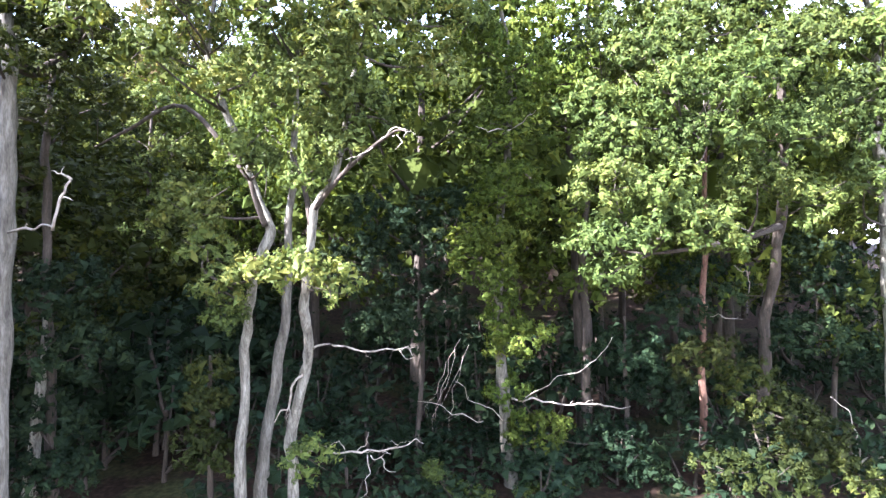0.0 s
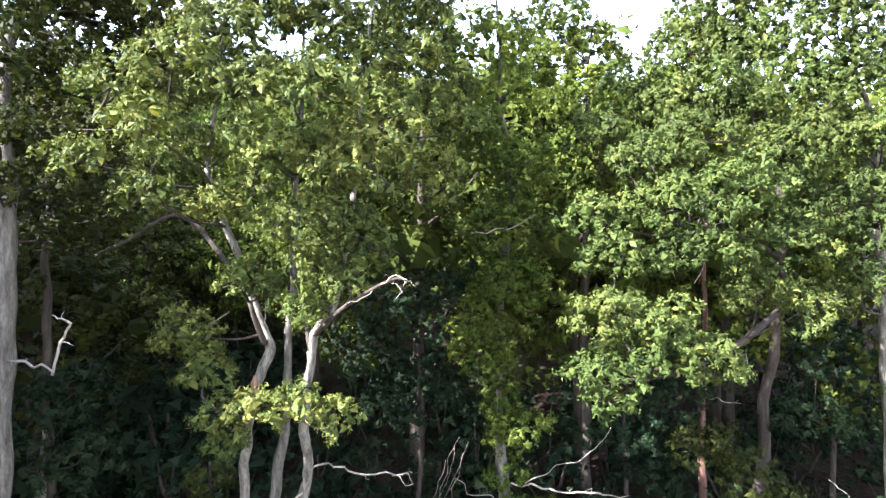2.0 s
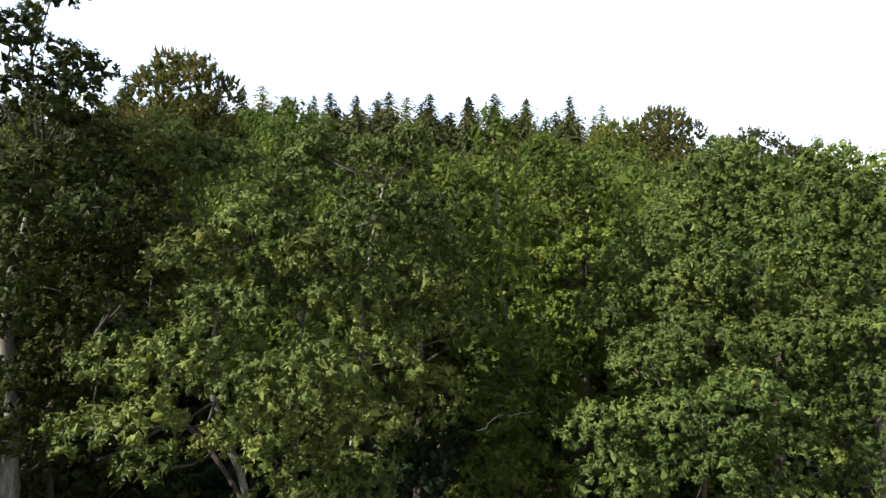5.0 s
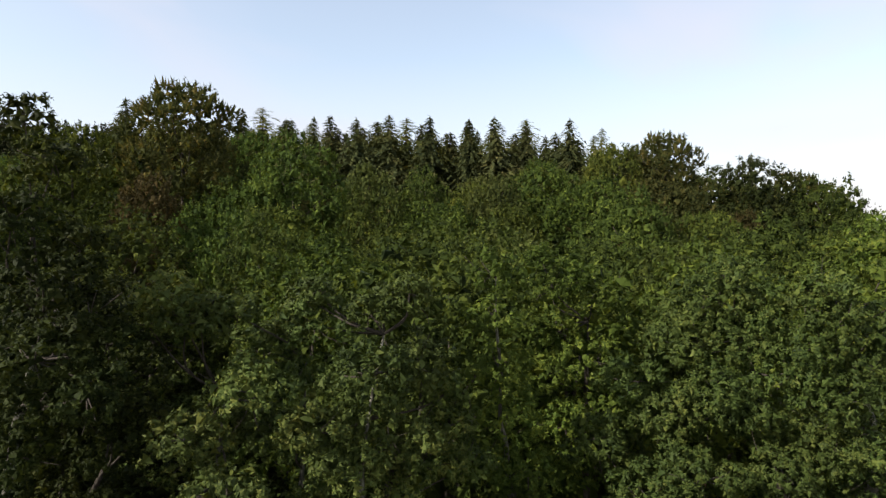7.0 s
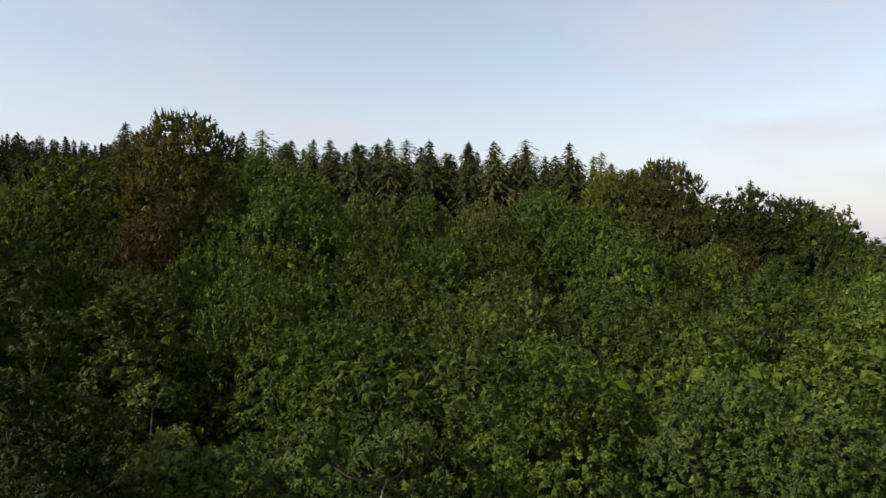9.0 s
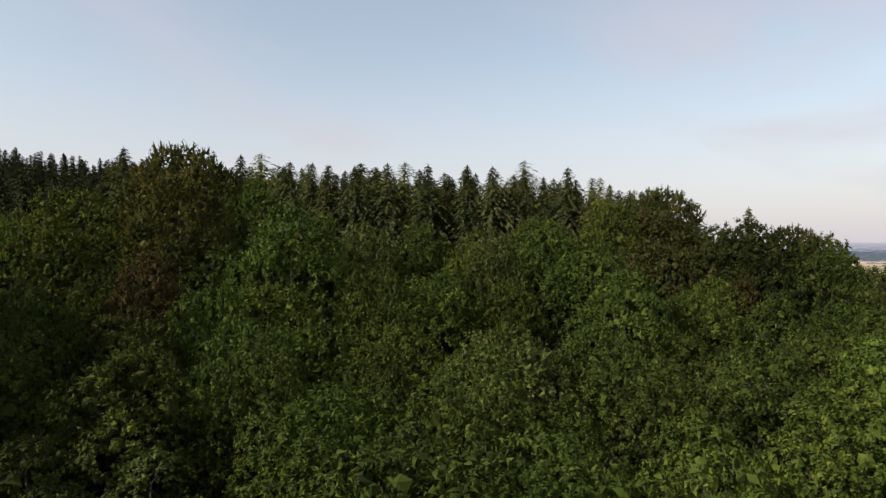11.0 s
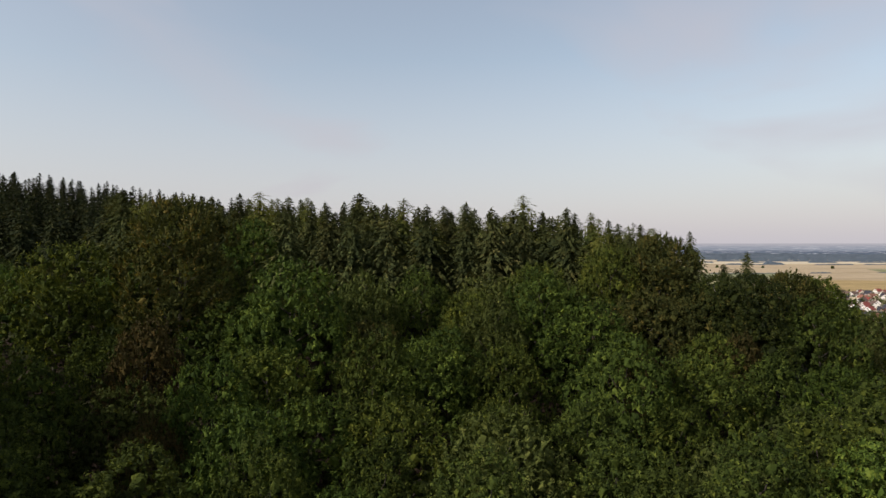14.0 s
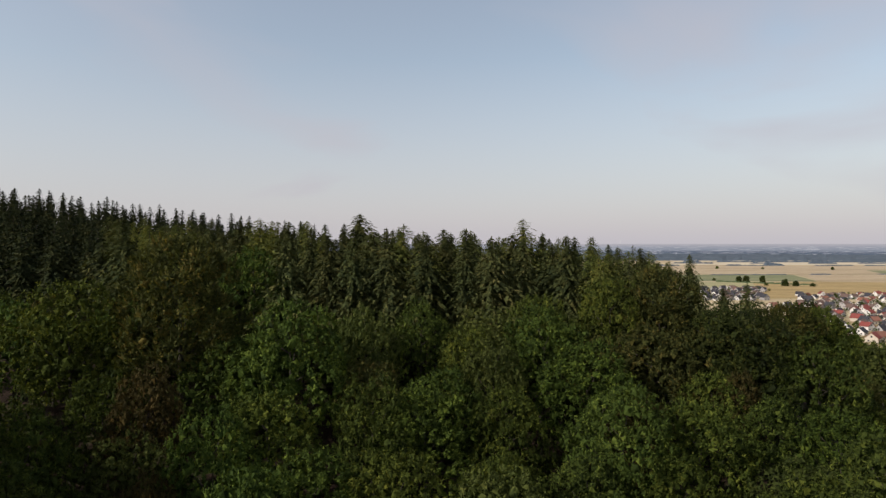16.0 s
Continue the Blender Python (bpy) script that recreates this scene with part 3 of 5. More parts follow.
def plant(key, x, y, top=None, height=None, wide=1.0, turn=None, rng=random, group=""):
    """Sets a tree of that kind on the ground; its size from the height of its top above the datum, or its own height."""
    entry = TREES[key]
    root, used, natural = entry
    base = ground_height(x, y) - 0.1
    tall = (top - base) if top is not None else (height or natural)
    k = tall / natural
    m = Matrix.Translation((x, y, base)) @ Matrix.Rotation(rng.uniform(0, 6.28) if turn is None else turn, 4, "Z") @ Matrix.Diagonal((k ** 0.6 * wide, k ** 0.6 * wide, k, 1))
    if used:
        ob = copy_thing(root, m @ Matrix.Diagonal((1 / root.scale[0], 1 / root.scale[1], 1 / root.scale[2], 1)))
    else:
        root.matrix_basis = m
        entry[1] = True
        ob = root
    if group:
        ob["group"] = group
    return ob


# ---- front row of the wood ----
def crooked(path, rng, amount=0.05):
    """The same line with kinks between its points."""
    pts = [Vector(p) for p in path]
    out = [pts[0]]
    for a, b in zip(pts, pts[1:]):
        for u in (0.33, 0.67):
            out.append(a.lerp(b, u) + Vector(rng.normal(0, amount, 3)) * (b - a).length)
        out.append(b)
    return out


def spread_radii(radii):
    out = [radii[0]]
    for a, b in zip(radii, radii[1:]):
        out += [a + (b - a) * 0.33, a + (b - a) * 0.67, b]
    return out


def clump(x, y, z, wide, tall):
    """A bough's middle and its half sizes."""
    return (x, y, z), (wide, wide * 0.85, tall)


def front_tree(label, category, seed, trunks, boughs, leaf, bark, limbs=(), dead=(), wounds=(), density=84, length=0.09):
    """A tree of the wood's edge: its stems, limbs and dead branches by their lines, its leaves by boughs."""
    rng = np.random.default_rng(seed)
    x, y, _ = trunks[0][0][0]
    base = Vector((x, y, ground_height(x, y)))
    root = new(category.replace(" ", "_"))
    root.location = base
    shift = lambda p: tuple(Vector(p) - base)
    stems = []
    for path, radii, *other in trunks:
        foot = (path[0][0], path[0][1], ground_height(path[0][0], path[0][1]) - 0.35)
        line = crooked([shift(foot)] + [shift(p) for p in path], rng, 0.014)
        v, f = tube(line, spread_radii([radii[0] * 1.35] + list(radii)), 12, 0.38, 3, random)
        mesh_object("trunk", v, f, other[0] if other else bark, root, True)
        stems += [Vector(p) for p in line[1:]]
    for path, radii in limbs:
        v, f = tube([shift(p) for p in path], radii, 8, 0.25, 5, random)
        mesh_object("limb", v, f, BARK_DARK, root, True)
        stems += [Vector(shift(p)) for p in path[1:]]
    for strands in dead:
        main = None
        for path, radii in strands:
            thin = radii[0] < 0.016
            line, thick = crooked([shift(p) for p in path], rng, 0.05 if thin else 0.075), spread_radii([r * (0.42 if thin else 0.55) for r in radii])
            v, f = tube(line, thick, 6, 0.45, 2, random)
            if main is None:
                main = mesh_object("dead_branch", v, f, TWIG if thin else DEADWOOD, root, True, "bare bleached dead branch")
            else:
                mesh_object("twig", v, f, TWIG if thin else DEADWOOD, main, True)
            for k in range(2 if len(path) > 3 else 1):
                at = int(rng.integers(2, len(line) - 1))
                ahead = (line[at] - line[at - 1]).normalized()
                way = (ahead + Vector(rng.normal(0, 0.7, 3))).normalized() * float(rng.uniform(0.15, 0.4))
                bent = crooked([line[at], line[at] + way * 0.5, line[at] + way + Vector((0, 0, -0.05))], rng, 0.1)
                v, f = tube(bent, [thick[at] * 0.55 * (1 - 0.13 * q) for q in range(len(bent))], 5, 0.3, 2, random)
                mesh_object("twig", v, f, DEADWOOD, main, True)
    for c, r in wounds:
        v, f = tube([shift((c[0], c[1], c[2] - r * 2)), shift((c[0], c[1] - 0.02, c[2])), shift((c[0], c[1], c[2] + r * 2))], [r * 0.4, r, r * 0.3], 8, 0.4, 3, random)
        mesh_object("torn_stub", v, f, WOUND, root, True, "torn reddish-brown wood where a limb broke")
    for c, r in boughs:
        centre = shift(c)
        bough("foliage", rng, centre, r, density, leaf, root, length)
        near = min(stems, key=lambda s: (s - Vector(centre)).length + max(0.0, s.z - centre[2]))
        tubes = [limb_between(rng, near, centre, 0.034, 0.012, 0.06)]
        for _ in range(4):
            tip = Vector(centre) + Vector([rng.normal(0, 0.5) * q for q in r])
            tubes.append(limb_between(rng, centre, tip, 0.016, 0.006, 0.05))
        v, f = joined(tubes)
        mesh_object("branch", v, f, BARK_DARK, root, True)
    tagged(root, label, category, "trees of the wood's edge")
    return root


# this oak's leaf colour is darkened for the shade it stands in
front_tree("tall oak with thick pale grey trunk and dense shaded crown", "oak tree", 11,
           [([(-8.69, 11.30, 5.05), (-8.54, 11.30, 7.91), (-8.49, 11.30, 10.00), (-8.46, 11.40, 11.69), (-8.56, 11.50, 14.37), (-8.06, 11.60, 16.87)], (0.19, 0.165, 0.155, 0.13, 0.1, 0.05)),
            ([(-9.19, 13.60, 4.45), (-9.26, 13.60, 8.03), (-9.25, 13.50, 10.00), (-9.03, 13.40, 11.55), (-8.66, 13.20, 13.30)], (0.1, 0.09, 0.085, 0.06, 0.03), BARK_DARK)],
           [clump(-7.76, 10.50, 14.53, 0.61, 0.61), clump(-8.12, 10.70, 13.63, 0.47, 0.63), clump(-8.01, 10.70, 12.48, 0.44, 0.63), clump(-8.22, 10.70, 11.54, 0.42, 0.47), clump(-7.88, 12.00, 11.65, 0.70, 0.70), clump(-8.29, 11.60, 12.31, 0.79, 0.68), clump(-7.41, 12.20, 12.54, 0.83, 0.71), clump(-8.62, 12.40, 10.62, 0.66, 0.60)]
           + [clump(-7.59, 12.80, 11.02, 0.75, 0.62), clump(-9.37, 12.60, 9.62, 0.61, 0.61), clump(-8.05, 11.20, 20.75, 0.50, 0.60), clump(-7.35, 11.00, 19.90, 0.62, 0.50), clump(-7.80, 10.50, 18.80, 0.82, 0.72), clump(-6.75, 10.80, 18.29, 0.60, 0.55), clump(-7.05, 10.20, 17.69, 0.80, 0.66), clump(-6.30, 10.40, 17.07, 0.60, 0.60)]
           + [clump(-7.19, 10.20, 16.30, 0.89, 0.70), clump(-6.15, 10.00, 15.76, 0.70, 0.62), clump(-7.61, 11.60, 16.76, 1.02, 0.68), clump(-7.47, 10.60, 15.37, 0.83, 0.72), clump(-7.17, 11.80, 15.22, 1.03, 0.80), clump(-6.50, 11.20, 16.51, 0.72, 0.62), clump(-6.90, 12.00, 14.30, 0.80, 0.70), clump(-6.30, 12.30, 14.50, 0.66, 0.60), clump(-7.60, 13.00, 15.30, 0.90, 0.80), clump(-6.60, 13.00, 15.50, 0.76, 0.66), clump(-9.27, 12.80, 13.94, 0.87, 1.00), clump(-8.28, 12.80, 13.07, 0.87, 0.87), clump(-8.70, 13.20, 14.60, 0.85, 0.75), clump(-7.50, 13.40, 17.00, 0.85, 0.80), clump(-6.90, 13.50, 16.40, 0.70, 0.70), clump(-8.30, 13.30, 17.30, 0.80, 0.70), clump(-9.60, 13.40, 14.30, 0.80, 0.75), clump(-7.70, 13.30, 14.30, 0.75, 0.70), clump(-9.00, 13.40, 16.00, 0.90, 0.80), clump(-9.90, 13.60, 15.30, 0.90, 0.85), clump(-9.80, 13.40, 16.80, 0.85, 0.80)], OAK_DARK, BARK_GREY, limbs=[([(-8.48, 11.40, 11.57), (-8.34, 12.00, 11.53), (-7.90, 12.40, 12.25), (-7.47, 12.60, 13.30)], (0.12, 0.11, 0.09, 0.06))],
           dead=[[([(-8.31, 11.10, 8.22), (-7.33, 10.40, 8.25), (-6.64, 9.90, 8.26)], (0.05, 0.04, 0.03)), ([(-6.66, 9.90, 8.23), (-6.52, 9.90, 8.79), (-6.35, 9.90, 9.08)], (0.05, 0.045, 0.035)),
                  ([(-6.33, 9.90, 9.10), (-6.50, 9.90, 9.20), (-6.67, 9.90, 9.25)], (0.045, 0.03, 0.012))]])

front_tree("twin-stemmed oak with pale bare lower trunks, bright leaves", "oak tree", 12,
           [([(-4.40, 12.60, 2.75), (-4.32, 12.60, 5.45), (-4.18, 12.40, 6.45), (-3.94, 12.20, 7.43), (-3.61, 12.20, 8.26), (-4.03, 12.40, 9.23), (-4.71, 12.60, 10.85), (-5.18, 12.80, 12.14), (-4.92, 13.00, 14.97)],
             (0.13, 0.105, 0.1, 0.105, 0.105, 0.08, 0.07, 0.06, 0.03)),
            ([(-4.20, 13.30, 2.46), (-3.94, 13.30, 4.27), (-3.59, 13.20, 6.10), (-3.47, 13.00, 7.90), (-3.34, 13.00, 9.92), (-3.33, 13.20, 12.01), (-3.18, 13.40, 15.70)], (0.15, 0.13, 0.11, 0.085, 0.07, 0.06, 0.03), BARK_GREY)],
           [clump(-3.29, 12.80, 15.36, 0.60, 0.55), clump(-3.95, 13.00, 14.15, 0.85, 0.72), clump(-3.15, 13.00, 14.00, 0.75, 0.65), clump(-4.85, 13.00, 14.00, 0.75, 0.68), clump(-5.70, 13.10, 13.80, 0.75, 0.68), clump(-4.15, 13.40, 15.90, 0.70, 0.70), clump(-3.60, 13.40, 16.30, 0.60, 0.60), clump(-4.04, 12.60, 15.40, 0.59, 0.54), clump(-5.56, 11.80, 17.30, 0.69, 0.57), clump(-4.93, 11.80, 16.78, 0.63, 0.52), clump(-6.02, 11.80, 16.72, 0.57, 0.52), clump(-5.39, 12.20, 12.54, 0.65, 0.59), clump(-4.33, 12.40, 12.67, 0.66, 0.58), clump(-3.42, 12.60, 12.38, 0.61, 0.59)]
           + [clump(-3.91, 12.20, 11.71, 0.53, 0.50), clump(-2.75, 12.60, 12.75, 0.61, 0.59), clump(-3.95, 11.30, 9.78, 0.50, 0.46), clump(-4.34, 11.60, 11.19, 0.56, 0.51), clump(-3.43, 11.60, 10.85, 0.56, 0.56), clump(-3.49, 11.40, 9.58, 0.44, 0.40), clump(-4.13, 10.90, 7.12, 0.58, 0.40), clump(-3.40, 10.60, 7.40, 0.62, 0.43)]
           + [clump(-4.19, 11.20, 6.55, 0.38, 0.33), clump(-5.07, 11.60, 8.64, 0.73, 0.68), clump(-4.68, 11.60, 7.91, 0.62, 0.56), clump(-5.57, 9.80, 13.12, 0.76, 0.50), clump(-6.22, 10.00, 11.91, 0.54, 0.44), clump(-4.20, 9.10, 13.31, 0.75, 0.51), clump(-4.74, 9.20, 12.33, 0.63, 0.45), clump(-5.15, 10.00, 11.33, 0.49, 0.44)]
           + [clump(-3.21, 9.30, 12.96, 0.77, 0.54), clump(-3.66, 9.80, 14.03, 0.86, 0.59), clump(-4.65, 10.40, 14.87, 0.81, 0.59), clump(-3.63, 11.00, 15.53, 0.86, 0.66), clump(-4.44, 12.20, 16.91, 0.59, 0.53), clump(-5.22, 11.80, 16.83, 0.63, 0.52), clump(-3.00, 9.80, 12.02, 0.72, 0.53)],
           OAK_LEAF, BARK, wounds=[((-3.90, 12.05, 7.55), 0.09)],
           limbs=[([(-4.18, 12.40, 6.45), (-4.11, 11.60, 7.01), (-4.22, 11.00, 7.27)], (0.05, 0.035, 0.02)),
                  ([(-4.01, 12.40, 9.23), (-5.75, 13.00, 11.06), (-7.01, 13.00, 10.56), (-7.89, 13.20, 10.21)], (0.06, 0.05, 0.04, 0.02)),
                  ([(-3.70, 12.10, 8.38), (-3.81, 11.90, 8.83), (-3.92, 11.80, 9.29)], (0.07, 0.06, 0.05))])

front_tree("crooked oak with bleached twisted trunk and dead limbs", "oak tree", 13,
           [([(-3.26, 12.60, 2.75), (-3.31, 12.50, 3.76), (-2.90, 12.20, 5.29), (-2.78, 12.00, 5.92), (-2.84, 11.80, 6.70), (-2.64, 11.50, 7.91), (-2.53, 11.40, 8.69), (-2.12, 11.20, 9.22), (-1.85, 11.60, 10.85), (-1.68, 12.00, 13.86), (-1.26, 12.40, 16.44)],
             (0.12, 0.115, 0.105, 0.1, 0.1, 0.085, 0.085, 0.07, 0.06, 0.05, 0.02))],
           [clump(-1.55, 12.80, 15.11, 0.65, 0.57), clump(-0.68, 13.00, 15.30, 0.66, 0.58), clump(0.08, 13.40, 14.93, 0.55, 0.55), clump(-2.29, 12.80, 15.48, 0.60, 0.55), clump(-2.70, 12.40, 17.30, 0.42, 0.42), clump(-1.21, 12.60, 17.10, 0.50, 0.42), clump(-0.62, 12.80, 17.10, 0.38, 0.50), clump(-1.56, 12.40, 16.89, 0.60, 0.48)]
           + [clump(-2.36, 10.80, 10.12, 0.53, 0.47), clump(-2.57, 10.80, 9.28, 0.38, 0.36), clump(-1.62, 10.80, 10.65, 0.58, 0.47), clump(-1.66, 10.40, 9.74, 0.41, 0.34), clump(-2.12, 11.20, 11.73, 0.65, 0.55), clump(-2.60, 10.50, 7.56, 0.56, 0.39), clump(-2.00, 10.60, 7.30, 0.46, 0.37), clump(-2.85, 12.00, 3.58, 0.53, 0.41)]
           + [clump(-2.07, 9.50, 12.97, 0.74, 0.57), clump(-1.30, 10.00, 11.91, 0.88, 0.63), clump(-2.27, 10.40, 10.87, 0.81, 0.61), clump(-1.04, 11.40, 12.80, 0.89, 0.72), clump(-0.23, 12.60, 11.84, 0.74, 0.61), clump(-2.40, 11.00, 14.78, 0.86, 0.66), clump(-2.81, 12.60, 16.62, 0.74, 0.67), clump(-1.51, 11.60, 15.74, 0.90, 0.73)]
           + [clump(-0.55, 12.80, 15.69, 0.87, 0.75), clump(-1.10, 12.00, 14.33, 0.99, 0.76), clump(0.08, 13.60, 14.02, 0.86, 0.86), clump(-0.40, 13.20, 13.30, 0.80, 0.65), clump(0.60, 13.60, 13.20, 0.70, 0.60), clump(-1.30, 13.00, 13.60, 0.70, 0.60), clump(-0.72, 12.40, 17.34, 0.34, 0.44), clump(-2.93, 12.60, 17.20, 0.50, 0.39), clump(-2.13, 11.00, 9.75, 0.64, 0.48), clump(-1.54, 11.00, 10.44, 0.64, 0.48), clump(-1.82, 11.40, 13.91, 0.78, 0.61)],
           OAK_LEAF, BARK, limbs=[([(-2.53, 11.40, 8.67), (-1.80, 10.60, 9.31), (-0.90, 9.80, 9.85), (-0.58, 9.60, 9.87)], (0.055, 0.04, 0.028, 0.01)),
                  ([(-2.58, 11.40, 8.36), (-2.86, 11.80, 9.29), (-3.14, 12.00, 9.89)], (0.06, 0.045, 0.03))],
           dead=[[([(-1.05, 9.90, 9.79), (-0.79, 9.70, 9.95), (-0.58, 9.60, 9.87), (-0.64, 9.60, 9.75)], (0.02, 0.016, 0.012, 0.005)), ([(-0.90, 9.80, 9.87), (-0.67, 9.60, 9.68), (-0.79, 9.60, 9.55)], (0.016, 0.012, 0.005)), ([(-1.21, 10.00, 9.66), (-1.39, 9.90, 9.54), (-1.66, 9.90, 9.43)], (0.016, 0.012, 0.005))]]
                 + [[([(-2.70, 12.00, 5.83), (-2.23, 11.80, 5.93), (-1.63, 11.60, 5.85), (-0.93, 11.40, 5.91), (-0.57, 11.30, 5.79)], (0.045, 0.04, 0.032, 0.026, 0.01)), ([(-0.99, 11.40, 5.90), (-0.68, 11.30, 6.00), (-0.58, 11.20, 5.84)], (0.02, 0.016, 0.008))]]
                 + [[([(-3.21, 12.50, 3.64), (-2.42, 12.20, 3.68), (-1.70, 12.10, 3.63), (-1.10, 12.00, 3.76), (-0.57, 11.90, 3.99), (-0.39, 11.90, 3.90)], (0.05, 0.045, 0.04, 0.032, 0.024, 0.01)),
                  ([(-1.52, 12.10, 3.59), (-1.22, 12.00, 3.49), (-1.12, 12.00, 3.28), (-0.98, 12.00, 3.28)], (0.03, 0.022, 0.016, 0.008)),
                  ([(-1.58, 12.10, 3.59), (-1.51, 12.00, 3.23), (-1.74, 12.00, 2.71)], (0.025, 0.018, 0.008)),
                  ([(-1.81, 12.10, 3.66), (-1.57, 12.00, 3.88), (-1.54, 12.00, 4.11)], (0.02, 0.014, 0.006)),
                  ([(-2.05, 12.10, 3.69), (-2.15, 12.00, 3.91), (-2.33, 12.00, 3.84)], (0.018, 0.012, 0.006)),
                  ([(-1.10, 12.00, 3.76), (-0.92, 11.90, 3.87), (-1.09, 11.90, 3.94)], (0.018, 0.012, 0.006))]]
                 + [[([(-2.90, 12.20, 5.35), (-3.06, 12.00, 5.16), (-3.18, 12.00, 4.69), (-3.49, 12.00, 4.30)], (0.05, 0.045, 0.04, 0.02))]])

front_tree("slender oak with ivy-wrapped grey trunk among shade", "oak tree", 14,
           [([(2.06, 17.30, 0.45), (1.91, 17.20, 2.00), (1.66, 16.70, 4.62), (1.53, 16.40, 6.28), (1.71, 15.80, 10.03), (1.79, 15.20, 11.73), (1.44, 14.60, 13.98), (1.24, 13.60, 17.60)], (0.22, 0.19, 0.16, 0.13, 0.1, 0.08, 0.05, 0.02))],
           [clump(1.49, 15.20, 9.51, 0.67, 0.71), clump(1.59, 15.40, 8.10, 0.67, 0.63), clump(1.46, 15.60, 6.97, 0.64, 0.58), clump(1.76, 16.00, 5.07, 0.65, 0.65), clump(1.29, 15.00, 10.66, 0.66, 0.66), clump(1.89, 14.80, 11.78, 0.58, 0.58), clump(1.15, 13.40, 17.65, 0.50, 0.62), clump(1.22, 13.60, 16.67, 0.66, 0.62)]
           + [clump(1.36, 13.80, 15.38, 0.84, 0.72), clump(1.67, 14.20, 14.22, 0.83, 0.76), clump(1.08, 14.60, 12.84, 0.92, 0.78), clump(2.15, 14.60, 12.56, 0.78, 0.71), clump(1.48, 15.00, 11.09, 0.80, 0.73), clump(1.84, 15.60, 9.36, 0.99, 0.91), clump(1.02, 15.80, 8.09, 0.92, 0.92), clump(1.67, 16.20, 5.98, 0.71, 0.79)]
           + [clump(1.86, 16.80, 3.62, 0.69, 0.69), clump(2.81, 16.40, 2.68, 0.96, 0.72), clump(2.27, 16.00, 5.38, 0.78, 0.62), clump(0.89, 16.40, 7.39, 0.96, 0.80)],
           OAK_TOP, BARK_GREY, dead=[[([(1.98, 16.80, 3.53), (2.81, 16.40, 3.53), (3.56, 16.20, 3.49), (4.30, 16.00, 3.58), (4.77, 16.00, 3.48), (5.20, 16.00, 3.51)], (0.06, 0.05, 0.045, 0.04, 0.035, 0.012)), ([(3.93, 16.10, 3.55), (4.14, 16.00, 3.70), (4.11, 16.00, 3.48)], (0.02, 0.012, 0.006))]]
                 + [[([(2.36, 16.60, 3.59), (3.01, 16.20, 4.09), (3.91, 16.00, 4.57), (4.38, 16.00, 4.99), (4.66, 16.00, 5.41)], (0.03, 0.026, 0.022, 0.018, 0.008))]]
                 + [[([(1.71, 16.60, 2.94), (1.00, 15.60, 3.69), (0.31, 14.60, 4.55)], (0.03, 0.022, 0.008)), ([(1.08, 15.60, 3.23), (0.23, 15.00, 3.57), (-0.65, 14.60, 4.03)], (0.022, 0.018, 0.008))]]
                 + [[([(1.77, 15.00, 10.65), (1.35, 14.40, 10.85), (0.77, 13.60, 10.75)], (0.04, 0.03, 0.012)), ([(1.53, 14.80, 10.80), (1.99, 14.00, 11.03), (2.20, 13.80, 11.17)], (0.03, 0.022, 0.01))]]
                 + [[([(0.44, 14.60, 5.61), (0.22, 14.40, 4.94), (-0.19, 14.20, 3.67)], (0.014, 0.01, 0.005)), ([(0.30, 14.60, 5.33), (-0.06, 14.40, 4.38), (-0.26, 14.20, 3.46)], (0.014, 0.01, 0.005)),
                  ([(0.51, 14.60, 5.19), (0.22, 14.40, 4.38), (0.15, 14.20, 3.40)], (0.014, 0.01, 0.005)), ([(0.65, 14.60, 5.47), (0.43, 14.40, 4.94), (-0.06, 14.20, 4.02)], (0.014, 0.01, 0.005)),
                  ([(0.08, 14.50, 5.06), (-0.13, 14.30, 4.41), (-0.47, 14.10, 3.91)], (0.012, 0.009, 0.005))]])

